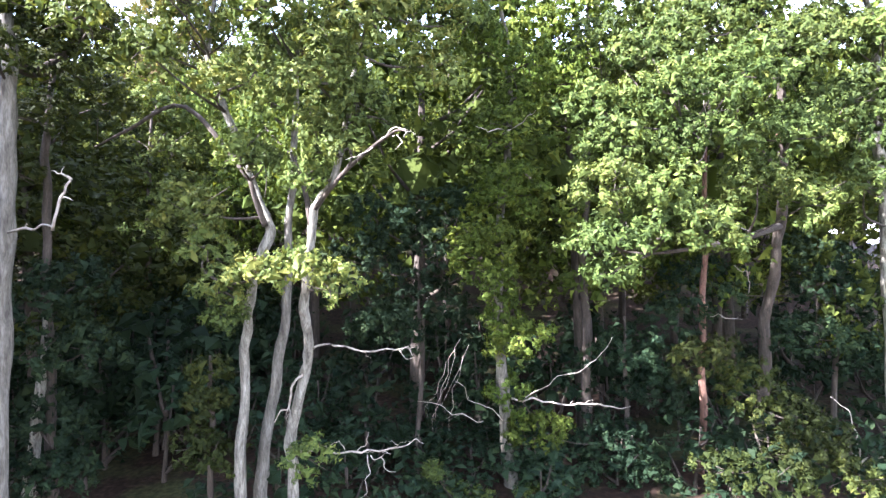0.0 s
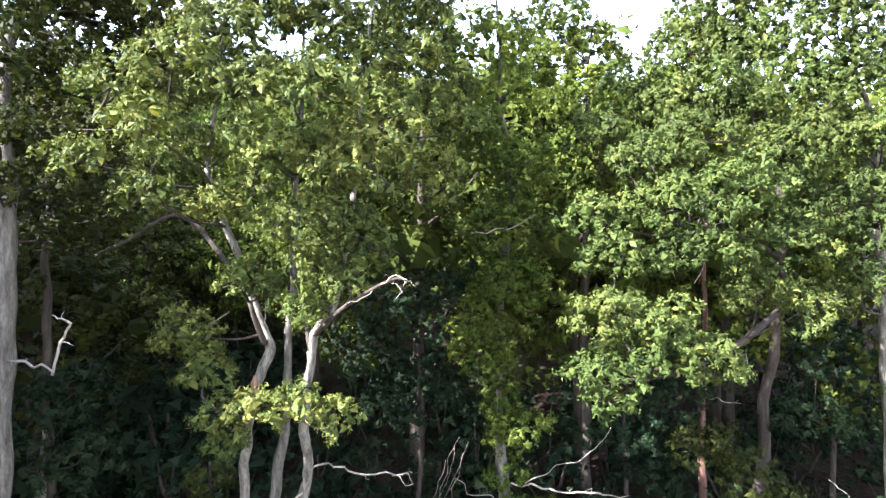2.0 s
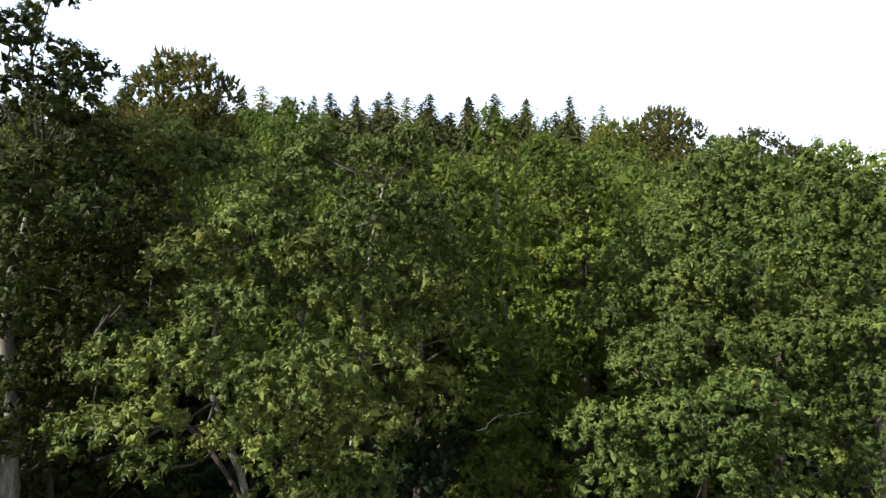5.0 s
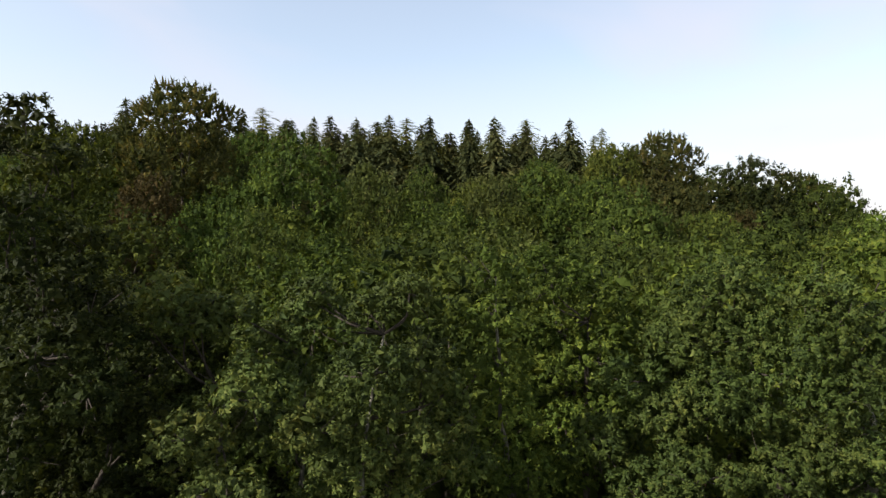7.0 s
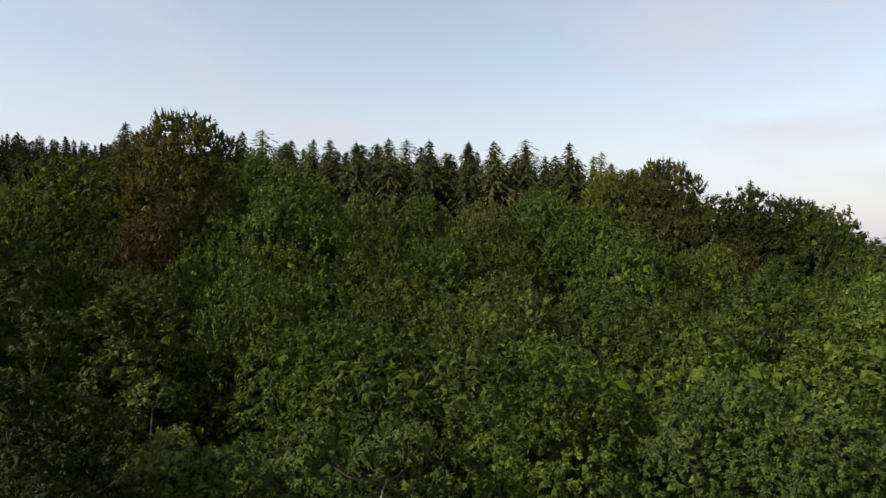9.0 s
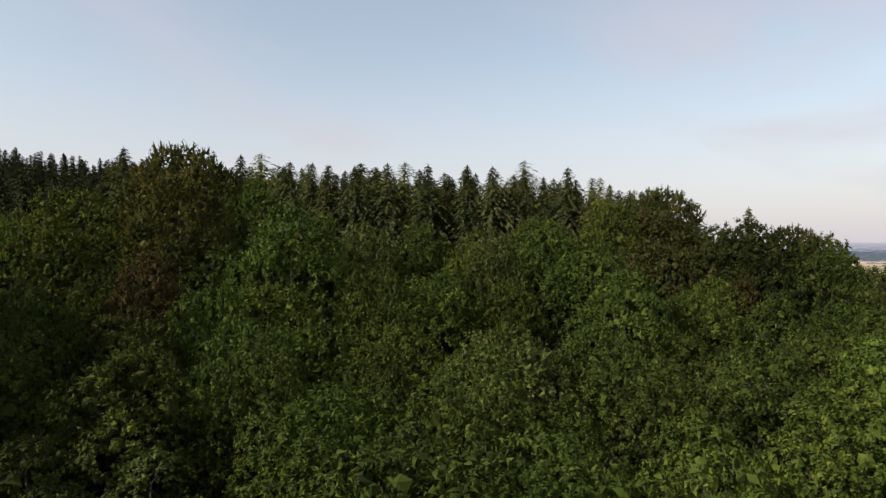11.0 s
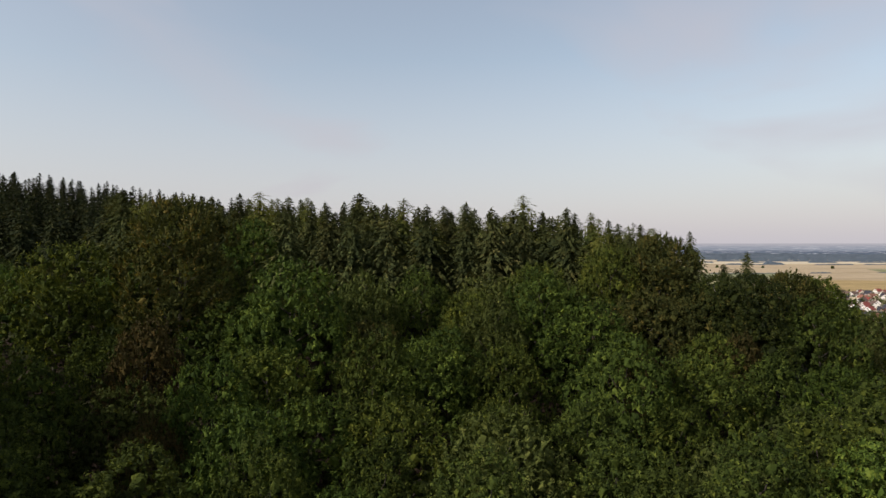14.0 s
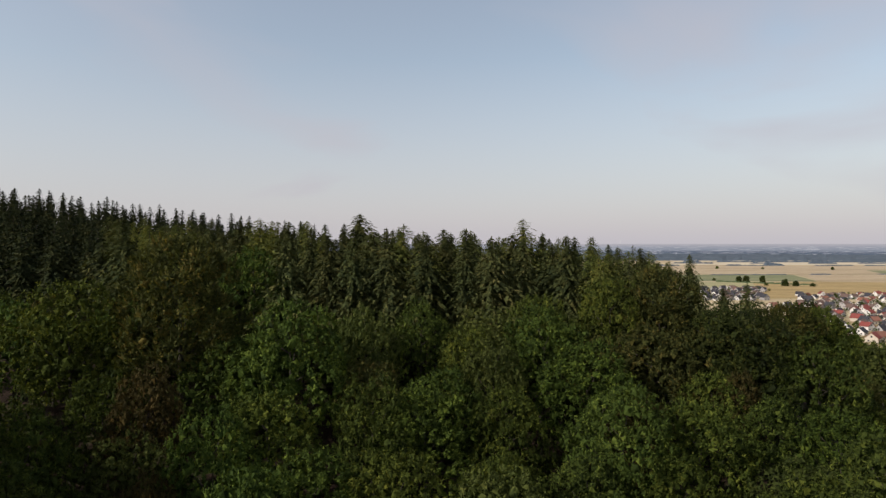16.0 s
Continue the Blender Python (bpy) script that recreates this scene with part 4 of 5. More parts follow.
front_tree("broad oak with pale sunlit boughs and broken limbs", "oak tree", 15,
           [([(9.94, 18.20, 0.42), (9.96, 18.00, 5.56), (10.01, 17.60, 6.83), (9.87, 17.00, 8.53), (9.26, 15.80, 10.80), (8.99, 15.60, 13.04), (8.60, 15.60, 14.07), (8.04, 16.00, 16.60)], (0.2, 0.16, 0.15, 0.14, 0.13, 0.1, 0.07, 0.03), BARK_DARK)],
           [clump(6.02, 15.60, 13.65, 0.84, 0.73), clump(7.31, 15.60, 13.88, 0.84, 0.73), clump(8.34, 15.40, 13.35, 0.75, 0.67), clump(4.94, 15.80, 12.72, 0.77, 0.69), clump(9.54, 15.40, 13.13, 0.67, 0.67), clump(7.78, 15.80, 17.47, 0.85, 0.69), clump(6.87, 16.00, 16.44, 0.86, 0.70), clump(8.60, 15.60, 16.80, 0.76, 0.68)]
           + [clump(7.84, 15.60, 15.59, 0.91, 0.76), clump(8.92, 15.00, 15.04, 0.88, 0.73), clump(7.87, 14.80, 14.00, 0.94, 0.72), clump(4.95, 15.60, 14.68, 0.91, 0.76), clump(4.03, 15.00, 13.28, 0.88, 0.73), clump(3.17, 11.00, 8.02, 0.86, 0.64), clump(4.24, 11.00, 8.18, 0.86, 0.59), clump(5.15, 11.00, 8.34, 0.48, 0.39)]
           + [clump(3.17, 11.20, 7.39, 0.55, 0.33), clump(7.54, 16.20, 16.88, 1.10, 0.87), clump(8.48, 15.80, 15.85, 1.08, 0.85), clump(6.40, 15.80, 15.62, 1.08, 0.85), clump(7.10, 15.00, 14.45, 1.24, 0.88), clump(5.78, 15.00, 13.94, 1.02, 0.80), clump(6.04, 13.60, 12.83, 1.13, 0.79), clump(4.85, 13.60, 12.43, 1.13, 0.79)]
           + [clump(6.53, 13.00, 11.75, 1.14, 0.70), clump(5.18, 12.80, 11.32, 1.18, 0.75), clump(3.43, 13.00, 10.99, 0.89, 0.63), clump(3.75, 12.60, 10.12, 1.04, 0.67), clump(5.90, 13.00, 10.23, 1.08, 0.76), clump(8.19, 14.00, 12.70, 0.95, 0.75), clump(8.16, 13.60, 10.45, 1.06, 0.79), clump(8.49, 13.60, 8.92, 0.86, 0.73)]
           + [clump(7.25, 13.40, 9.43, 0.91, 0.65), clump(8.80, 14.70, 12.10, 0.95, 0.80), clump(9.05, 14.60, 11.20, 0.85, 0.75), clump(3.12, 11.20, 9.04, 0.82, 0.65), clump(4.08, 11.00, 8.84, 0.91, 0.70), clump(4.99, 11.00, 8.30, 0.59, 0.48), clump(5.53, 11.00, 8.00, 0.24, 0.19)],
           OAK_PALE, BARK, wounds=[((9.02, 15.60, 10.92), 0.09)],
           limbs=[([(9.87, 17.00, 8.53), (7.31, 14.00, 8.16), (5.21, 12.00, 7.91), (4.06, 11.40, 7.80)], (0.1, 0.08, 0.05, 0.02)), ([(9.46, 16.20, 10.08), (7.34, 14.60, 10.73), (5.77, 13.60, 10.67)], (0.09, 0.06, 0.02))],
           dead=[[([(5.84, 13.00, 10.67), (5.73, 12.80, 11.07), (5.66, 12.70, 11.52)], (0.016, 0.014, 0.008)), ([(6.13, 13.00, 10.73), (5.87, 12.80, 11.07), (5.76, 12.70, 11.40)], (0.016, 0.012, 0.006)), ([(5.98, 12.90, 10.75), (6.12, 12.80, 10.93), (6.16, 12.70, 11.09)], (0.018, 0.014, 0.006))]]
                 + [[([(5.30, 11.20, 8.51), (5.53, 11.00, 8.34), (5.79, 11.00, 8.24)], (0.018, 0.014, 0.006))]]
                 + [[([(7.94, 17.50, 5.82), (8.21, 17.00, 5.85), (8.79, 17.00, 5.78)], (0.03, 0.025, 0.01)), ([(9.22, 17.50, 6.50), (9.01, 17.20, 7.20), (8.54, 17.00, 7.37)], (0.025, 0.02, 0.008))]])

front_tree("oak with dull grey-green crown and bare low limb", "oak tree", 16,
           [([(13.34, 17.00, 0.92), (12.87, 16.60, 5.28), (12.09, 16.00, 10.06), (11.41, 15.40, 13.58), (10.60, 15.00, 15.33)], (0.2, 0.17, 0.14, 0.1, 0.04))],
           [clump(9.73, 15.00, 13.73, 0.73, 0.70), clump(10.75, 15.00, 13.36, 0.73, 0.70), clump(11.04, 15.00, 11.83, 0.73, 0.73), clump(9.76, 14.40, 16.34, 0.77, 0.63), clump(9.47, 14.60, 14.55, 0.78, 0.71), clump(10.53, 14.50, 15.24, 0.78, 0.71), clump(9.31, 14.80, 16.88, 0.58, 0.58), clump(9.58, 14.60, 17.18, 0.71, 0.71)]
           + [clump(10.61, 14.60, 16.39, 0.85, 0.71), clump(9.33, 14.60, 15.75, 0.92, 0.71), clump(10.04, 14.40, 14.52, 0.98, 0.84), clump(10.73, 14.20, 12.97, 0.97, 0.83), clump(9.69, 14.40, 13.12, 0.91, 0.70), clump(9.90, 14.20, 11.45, 0.97, 0.76), clump(10.78, 14.00, 10.93, 0.95, 0.82), clump(10.31, 14.20, 9.38, 0.90, 0.76)]
           + [clump(12.21, 15.00, 15.18, 1.17, 1.02), clump(12.50, 15.00, 11.97, 1.17, 1.17)],
           OAK_PALE, BARK, dead=[[([(13.18, 16.90, 2.60), (12.78, 17.00, 1.69), (12.60, 17.00, 1.74), (12.27, 17.00, 1.54)], (0.05, 0.05, 0.045, 0.05)), ([(12.27, 17.00, 1.54), (11.72, 17.00, 2.14), (10.86, 17.00, 2.62)], (0.05, 0.04, 0.012)),
                  ([(12.18, 17.00, 0.82), (12.22, 17.00, 1.66), (12.18, 17.00, 2.41), (11.93, 17.00, 3.10), (11.36, 17.00, 3.53)], (0.03, 0.045, 0.04, 0.03, 0.01))]])

front_tree("grey-green oak filling the gap behind the front trees", "oak tree", 27,
           [([(4.75, 19.00, 1.00), (4.70, 18.80, 5.00), (4.55, 18.40, 9.50), (4.40, 18.00, 13.00), (4.45, 17.80, 16.00)], (0.17, 0.15, 0.12, 0.08, 0.03))],
           [clump(3.40, 17.50, 15.80, 0.80, 0.70), clump(4.50, 17.60, 16.60, 0.80, 0.65), clump(2.60, 17.60, 15.90, 0.60, 0.60), clump(3.00, 17.40, 14.40, 0.90, 0.75), clump(4.20, 17.00, 15.00, 0.95, 0.75), clump(3.60, 17.00, 13.00, 0.90, 0.80)]
           + [clump(4.90, 17.00, 13.20, 1.00, 0.80), clump(3.20, 17.40, 11.60, 0.90, 0.70), clump(4.40, 17.20, 11.80, 0.90, 0.75), clump(2.60, 17.60, 12.90, 0.70, 0.70), clump(3.20, 17.40, 17.00, 0.75, 0.70), clump(2.95, 17.40, 17.90, 0.50, 0.55), clump(3.90, 17.50, 17.30, 0.60, 0.60)],
           OAK_TOP, BARK_DARK, density=60, length=0.11)
front_tree("sunlit oak standing deeper in the wood", "oak tree", 24, [([(-13.47, 26.50, 1.08), (-13.47, 26.50, 6.25), (-13.39, 26.50, 11.41), (-13.31, 26.60, 14.01)], (0.16, 0.14, 0.1, 0.04))],
           [clump(-13.67, 26.30, 11.12, 1.15, 1.02), clump(-12.54, 26.60, 12.33, 0.98, 0.93), clump(-13.24, 25.00, 8.17, 1.02, 0.88), clump(-12.63, 26.00, 9.70, 1.01, 0.96), clump(-14.70, 27.00, 13.05, 1.10, 1.05), clump(-11.80, 27.00, 10.68, 0.89, 0.89), clump(-12.27, 25.50, 7.80, 0.74, 0.65), clump(-13.51, 27.00, 14.63, 1.18, 0.95)]
           + [clump(-14.63, 26.40, 9.85, 0.77, 0.77)],
           OAK_LEAF, BARK_DARK, density=36, length=0.14)
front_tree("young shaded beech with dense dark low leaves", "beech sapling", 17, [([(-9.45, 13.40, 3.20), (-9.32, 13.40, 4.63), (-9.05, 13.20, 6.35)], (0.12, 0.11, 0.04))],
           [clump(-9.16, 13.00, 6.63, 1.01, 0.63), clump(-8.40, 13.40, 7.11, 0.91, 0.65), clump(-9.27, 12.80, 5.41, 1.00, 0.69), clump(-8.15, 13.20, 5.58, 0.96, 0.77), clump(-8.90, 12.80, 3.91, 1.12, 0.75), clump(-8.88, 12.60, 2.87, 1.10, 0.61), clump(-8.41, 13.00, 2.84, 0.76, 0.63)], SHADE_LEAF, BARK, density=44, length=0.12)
# hornbeam sapling and hazel bush: leaves darkened for the shade under the oaks
front_tree("young hornbeam with shaded leaves beside bare trunks", "hornbeam sapling", 18, [([(-5.38, 13.40, 2.42), (-5.40, 13.40, 4.50), (-5.38, 13.40, 5.42)], (0.07, 0.06, 0.03))],
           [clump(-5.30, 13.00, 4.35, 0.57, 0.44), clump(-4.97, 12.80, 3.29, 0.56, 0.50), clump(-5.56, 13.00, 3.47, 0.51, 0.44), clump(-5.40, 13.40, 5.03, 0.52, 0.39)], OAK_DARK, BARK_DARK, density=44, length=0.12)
front_tree("low hazel bush with shaded leaves under oak", "hazel bush", 19, [([(9.36, 15.60, 1.19), (9.24, 15.40, 2.48), (9.27, 15.20, 3.44)], (0.06, 0.05, 0.02))],
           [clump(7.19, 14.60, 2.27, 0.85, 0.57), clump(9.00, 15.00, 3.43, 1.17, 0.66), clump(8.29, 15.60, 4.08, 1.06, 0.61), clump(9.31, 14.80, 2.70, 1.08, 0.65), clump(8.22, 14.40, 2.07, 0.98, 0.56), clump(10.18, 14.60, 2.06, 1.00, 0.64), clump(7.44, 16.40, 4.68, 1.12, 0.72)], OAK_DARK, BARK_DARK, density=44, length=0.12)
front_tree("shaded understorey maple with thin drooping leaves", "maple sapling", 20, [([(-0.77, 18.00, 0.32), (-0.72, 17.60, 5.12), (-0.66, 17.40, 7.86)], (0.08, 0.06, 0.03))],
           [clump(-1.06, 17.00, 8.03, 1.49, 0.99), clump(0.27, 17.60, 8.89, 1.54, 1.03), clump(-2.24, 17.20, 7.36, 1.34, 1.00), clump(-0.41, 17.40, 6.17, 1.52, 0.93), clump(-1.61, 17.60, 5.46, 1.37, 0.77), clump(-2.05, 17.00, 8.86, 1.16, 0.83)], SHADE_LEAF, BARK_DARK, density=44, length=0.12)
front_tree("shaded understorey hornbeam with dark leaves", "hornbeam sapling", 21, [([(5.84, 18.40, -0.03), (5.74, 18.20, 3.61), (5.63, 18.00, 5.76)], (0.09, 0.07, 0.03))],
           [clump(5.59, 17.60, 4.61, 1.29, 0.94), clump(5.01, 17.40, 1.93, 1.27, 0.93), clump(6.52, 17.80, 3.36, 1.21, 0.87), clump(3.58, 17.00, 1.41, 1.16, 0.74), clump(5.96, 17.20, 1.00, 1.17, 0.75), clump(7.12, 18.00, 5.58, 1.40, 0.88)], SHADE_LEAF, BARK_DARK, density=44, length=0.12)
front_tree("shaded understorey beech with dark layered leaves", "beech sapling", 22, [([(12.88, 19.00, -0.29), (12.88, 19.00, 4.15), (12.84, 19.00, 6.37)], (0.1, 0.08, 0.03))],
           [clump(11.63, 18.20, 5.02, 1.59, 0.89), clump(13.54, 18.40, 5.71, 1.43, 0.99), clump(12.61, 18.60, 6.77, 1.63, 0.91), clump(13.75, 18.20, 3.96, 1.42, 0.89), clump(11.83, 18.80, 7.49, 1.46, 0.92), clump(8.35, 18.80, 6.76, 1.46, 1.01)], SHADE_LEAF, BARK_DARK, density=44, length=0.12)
front_tree("thin red-barked pine trunk with broken stubs", "pine tree", 23, [([(7.99, 18.00, 0.50), (8.01, 17.80, 3.01), (7.94, 17.80, 6.13), (8.17, 18.00, 8.21), (8.17, 18.00, 12.07)], (0.12, 0.11, 0.1, 0.08, 0.04))],
           [clump(8.35, 18.40, 12.51, 1.25, 1.07), clump(7.27, 18.40, 11.08, 1.25, 1.07)], OAK_LEAF, BARK_RED, wounds=[((7.96, 17.70, 6.05), 0.1)], density=36)

front_tree("low sunlit hazel shoots beside grey oak trunk", "hazel bush", 25, [([(0.32, 15.60, 1.04), (0.09, 15.40, 1.43), (-0.18, 15.20, 1.89)], (0.02, 0.015, 0.008))],
           [clump(-0.26, 15.00, 2.07, 0.18, 0.32), clump(0.37, 15.80, 1.29, 0.40, 0.22), clump(1.03, 16.00, 1.05, 0.37, 0.19)], OAK_LEAF, BARK_DARK, density=60)
front_tree("low sunlit bramble patch under oak boughs", "bramble bush", 26, [([(2.57, 16.40, 0.53), (2.62, 16.20, 0.85), (2.71, 16.00, 1.15)], (0.02, 0.015, 0.008))],
           [clump(2.43, 16.00, 1.11, 0.44, 0.20), clump(3.26, 16.40, 1.13, 0.38, 0.26)], OAK_LEAF, BARK_DARK, density=60)

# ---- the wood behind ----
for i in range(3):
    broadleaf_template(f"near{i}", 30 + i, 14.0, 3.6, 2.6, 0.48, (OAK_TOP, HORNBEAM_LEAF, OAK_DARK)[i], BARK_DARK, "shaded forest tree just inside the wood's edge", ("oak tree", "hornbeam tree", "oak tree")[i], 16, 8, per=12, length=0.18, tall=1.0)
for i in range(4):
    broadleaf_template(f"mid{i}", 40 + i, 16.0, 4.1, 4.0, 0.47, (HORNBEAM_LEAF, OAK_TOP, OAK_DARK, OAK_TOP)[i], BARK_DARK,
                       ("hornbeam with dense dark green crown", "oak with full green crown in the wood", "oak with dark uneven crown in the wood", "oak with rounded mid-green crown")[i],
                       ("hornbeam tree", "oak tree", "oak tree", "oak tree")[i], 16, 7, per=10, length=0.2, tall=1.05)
for i, (mat, label, cat) in enumerate([(MIXED_LEAF, "broad-leaved tree with rounded green crown on the slope", "deciduous tree"), (SLOPE_OAK, "oak with lumpy green crown on the slope", "oak tree"),
                                       (MAPLE_LEAF, "maple with bright green rounded crown", "maple tree"), (BIRCH_LEAF, "birch with soft yellow-green crown", "birch tree"),
                                       (BEECH_LEAF, "beech with dark green and rust-tinged crown", "beech tree"), (BROWN_LEAF, "drought-browned beech with rusty leaves", "beech tree"),
                                       (HORNBEAM_LEAF, "hornbeam with dark green crown on the slope", "hornbeam tree")]):
    broadleaf_template(f"far{i}", 60 + i, 16.0, 4.7, 4.5, 0.66, mat, BARK_DARK, label, cat, 17, per=9, length=0.26, tall=1.25, plumes=1)
broadleaf_template("grand_beech", 71, 26.0, 6.4, 7.0, 0.7, BEECH_LEAF, BARK_DARK, "tall broad beech with dark green and rust-tinged crown", "beech tree", 44, per=8, length=0.34, tall=1.4, lobe=(0.13, 0.26), plumes=3, plume=1.0, core=0.56, reach=(0.5, 0.95))
broadleaf_template("grand_hornbeam", 72, 22.0, 5.6, 5.0, 0.68, OAK_DARK, BARK_DARK, "tall hornbeam with dense dark green crown", "hornbeam tree", 20, per=10, length=0.3)
broadleaf_template("grand_oak", 73, 22.0, 5.8, 5.0, 0.68, MIXED_LEAF, BARK_DARK, "tall oak with broad lumpy green crown", "oak tree", 20, per=10, length=0.3)
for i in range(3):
    broadleaf_template(f"bush{i}", 50 + i, 3.5, 1.3, 0.3, 0.52, SHADE_LEAF, BARK_DARK, "dark shaded bush on the forest floor", "forest bush", 6, per=6, length=0.16, tall=1.0)
for i in range(4):
    spruce_template(f"spruce{i}", 80 + i, 22.0, (4.6, 3.4, 4.2, 3.2)[i], 240, 13, NEEDLE, "dark green spruce with drooping arms on the ridge", droop=(0.4, 0.55, 0.35, 0.6)[i], leader=(0.05, 0.07, 0.04, 0.08)[i], power=(0.7, 0.85, 0.62, 0.78)[i], low=0.4)
for i in range(2):
    spruce_template(f"larch{i}", 90 + i, 22.0, (3.8, 4.4)[i], 210, 13, LARCH_NEEDLE, "light green larch with airy feathery crown", "larch tree", droop=0.15, thin=0.7, power=(0.58, 0.7)[i], leader=0.05)
spruce_template("spindly", 85, 20.0, 2.5, 110, 8, NEEDLE, "thin half-bare spruce with gappy arms", droop=0.3, thin=0.7, leader=0.1)
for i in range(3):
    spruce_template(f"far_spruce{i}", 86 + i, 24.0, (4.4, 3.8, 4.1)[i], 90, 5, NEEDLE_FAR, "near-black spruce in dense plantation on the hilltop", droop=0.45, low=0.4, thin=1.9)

rng = random.Random(5)
taken = []


def set_apart(key, x, y, top, wide=1.0, room=2.6):
    plant(key, x, y, top=top, wide=wide, rng=rng)
    taken.append((x, y, room))


# wood's edge carried on leftward, unseen: trees added to shade the left oak
for x, y, tall, wide in [(-12.4, 4.8, 14.0, 0.85), (-13.4, 9.4, 15.3, 0.95), (-13.0, 7.2, 15.0, 0.9), (-12.8, 0.6, 14.0, 0.85), (-18.5, 6.8, 16.0, 1.0), (-18.8, 12.2, 16.5, 1.0), (-16.2, 15.6, 16.0, 1.0), (-23.5, 10.0, 16.0, 1.1), (-16.2, 2.2, 15.5, 1.0), (-20.5, 2.0, 17.0, 1.1), (-24.5, 4.5, 17.5, 1.1), (-15.4, 6.2, 16.5, 1.0), (-14.9, 12.0, 15.5, 0.95), (-21.5, 7.6, 18.5, 1.0), (-17.0, -1.5, 16.5, 1.0)]:
    plant(f"near{rng.choice((1, 2, 2, 2))}", x, y, height=tall, wide=wide, rng=rng, group="trees inside the wood's edge")

for x, y, tall in [(-13.2, 31.5, 10.5), (-17.2, 30.5, 11.0), (-10.2, 29.0, 9.5), (-21.5, 31.0, 11.5), (-15.0, 27.6, 8.0), (-18.6, 34.0, 12.5)]:
    plant(f"near{rng.choice((1, 2, 2, 2))}", x, y, height=tall, wide=1.1, rng=rng, group="trees inside the wood's edge")

# unseen taller trees added past them, uphill, to keep sun off the near slope
for x, y, tall in [(-30.5, 15.5, 20.0), (-34.5, 23.0, 23.0), (-38.5, 29.5, 32.0), (-42.0, 20.0, 33.0), (-46.0, 35.5, 31.0), (-30.0, 7.5, 27.0), (-38.0, 12.0, 31.0), (-43.5, 28.0, 33.0), (-34.0, 16.0, 23.0)]:
    plant("far6", x, y, height=tall, wide=1.05, rng=rng, group="trees inside the wood's edge")

# bushes between the trunks, the shade there put into their leaf colour
y = 14.6
while y < 27:
    x = -0.8 * y - 5
    while x < 0.8 * y + 3:
        px, py = x + rng.uniform(-0.8, 0.8), y + rng.uniform(-0.7, 0.7)
        x += 2.0
        if rng.random() < 0.85:
            plant(f"bush{rng.randrange(3)}", px, py, height=rng.uniform(1.8, 4.6) if y > 17 else rng.uniform(1.6, 3.2), wide=rng.uniform(0.9, 1.3), rng=rng, group="undergrowth bushes")
    y += 2.4
for _ in range(40):
    px, py = rng.uniform(-19, -7), rng.uniform(17, 33)
    plant(f"bush{rng.randrange(3)}", px, py, height=rng.uniform(3.0, 5.5), wide=rng.uniform(1.1, 1.5), rng=rng, group="undergrowth bushes")


for _ in range(16):
    plant(f"bush{rng.randrange(3)}", rng.uniform(-4.8, 3.2), rng.uniform(15.4, 19.8), height=rng.uniform(1.0, 2.0), wide=rng.uniform(1.1, 1.5), rng=rng, group="undergrowth bushes")

# trees that stand out of the canopy by size or colour
for key, x, y, top, wide in [
        ("grand_beech", -27.2, 61, 35.4, 1.08), ("far2", -14.5, 57, 28.6, 1.04), ("far2", 15.5, 47.5, 22.6, 0.92), ("far3", 4.4, 37.6, 19.4, 1.00), ("far3", 5.2, 57.5, 25.2, 0.80)] + [
        ("far5", -24.5, 48.5, 24.0, 0.72), ("far0", -38, 60, 30.6, 1.04), ("grand_beech", 43.0, 71, 27.2, 0.9), ("grand_oak", 48.2, 75, 26.3, 0.9), ("grand_hornbeam", 67, 105, 24.1, 0.75), ("far0", 58, 96, 24.2, 0.9), ("grand_hornbeam", 31.2, 65.5, 27.1, 0.9), ("far3", 54.5, 70, 23.2, 1.04), ("far1", 52, 80, 25.0, 1.04), ("grand_hornbeam", 45, 84, 26.2, 1.0), ("far0", 59, 76, 21.4, 1.04), ("far6", 60, 88, 22.5, 1.04), ("far0", 18, 44, 18.2, 0.80), ("far2", -12.4, 37.2, 19.8, 0.88)] + [
        ("grand_beech", 26.4, 69.5, 31.7, 0.95), ("grand_hornbeam", 33, 62, 27.4, 1.0), ("far4", 29.5, 65, 25.5, 1.1), ("far4", 35.5, 67, 25.0, 1.1), ("far4", 23, 63, 25.5, 1.1), ("far6", 39, 59, 24.6, 1.00), ("far5", 18, 52, 20.5, 0.72), ("far0", 21, 70.6, 30.2, 0.88)] + [
        ("far2", -26, 80, 33.5, 0.96), ("far3", -8, 66, 27.5, 0.80), ("far5", 30, 58, 21.5, 0.64), ("far6", -6, 50, 22.8, 0.80), ("far5", -20, 40, 18.6, 0.56), ("far6", -29.5, 70, 27.0, 0.84), ("far0", -23.5, 66.5, 26.5, 0.84), ("far6", -31, 53, 22.5, 0.84), ("far0", 27.5, 58, 21.5, 0.84), ("far6", 31, 54, 20.0, 0.84)]:
    set_apart(key, x, y, top, wide, 5.0 if wide > 0.85 else 3.4)
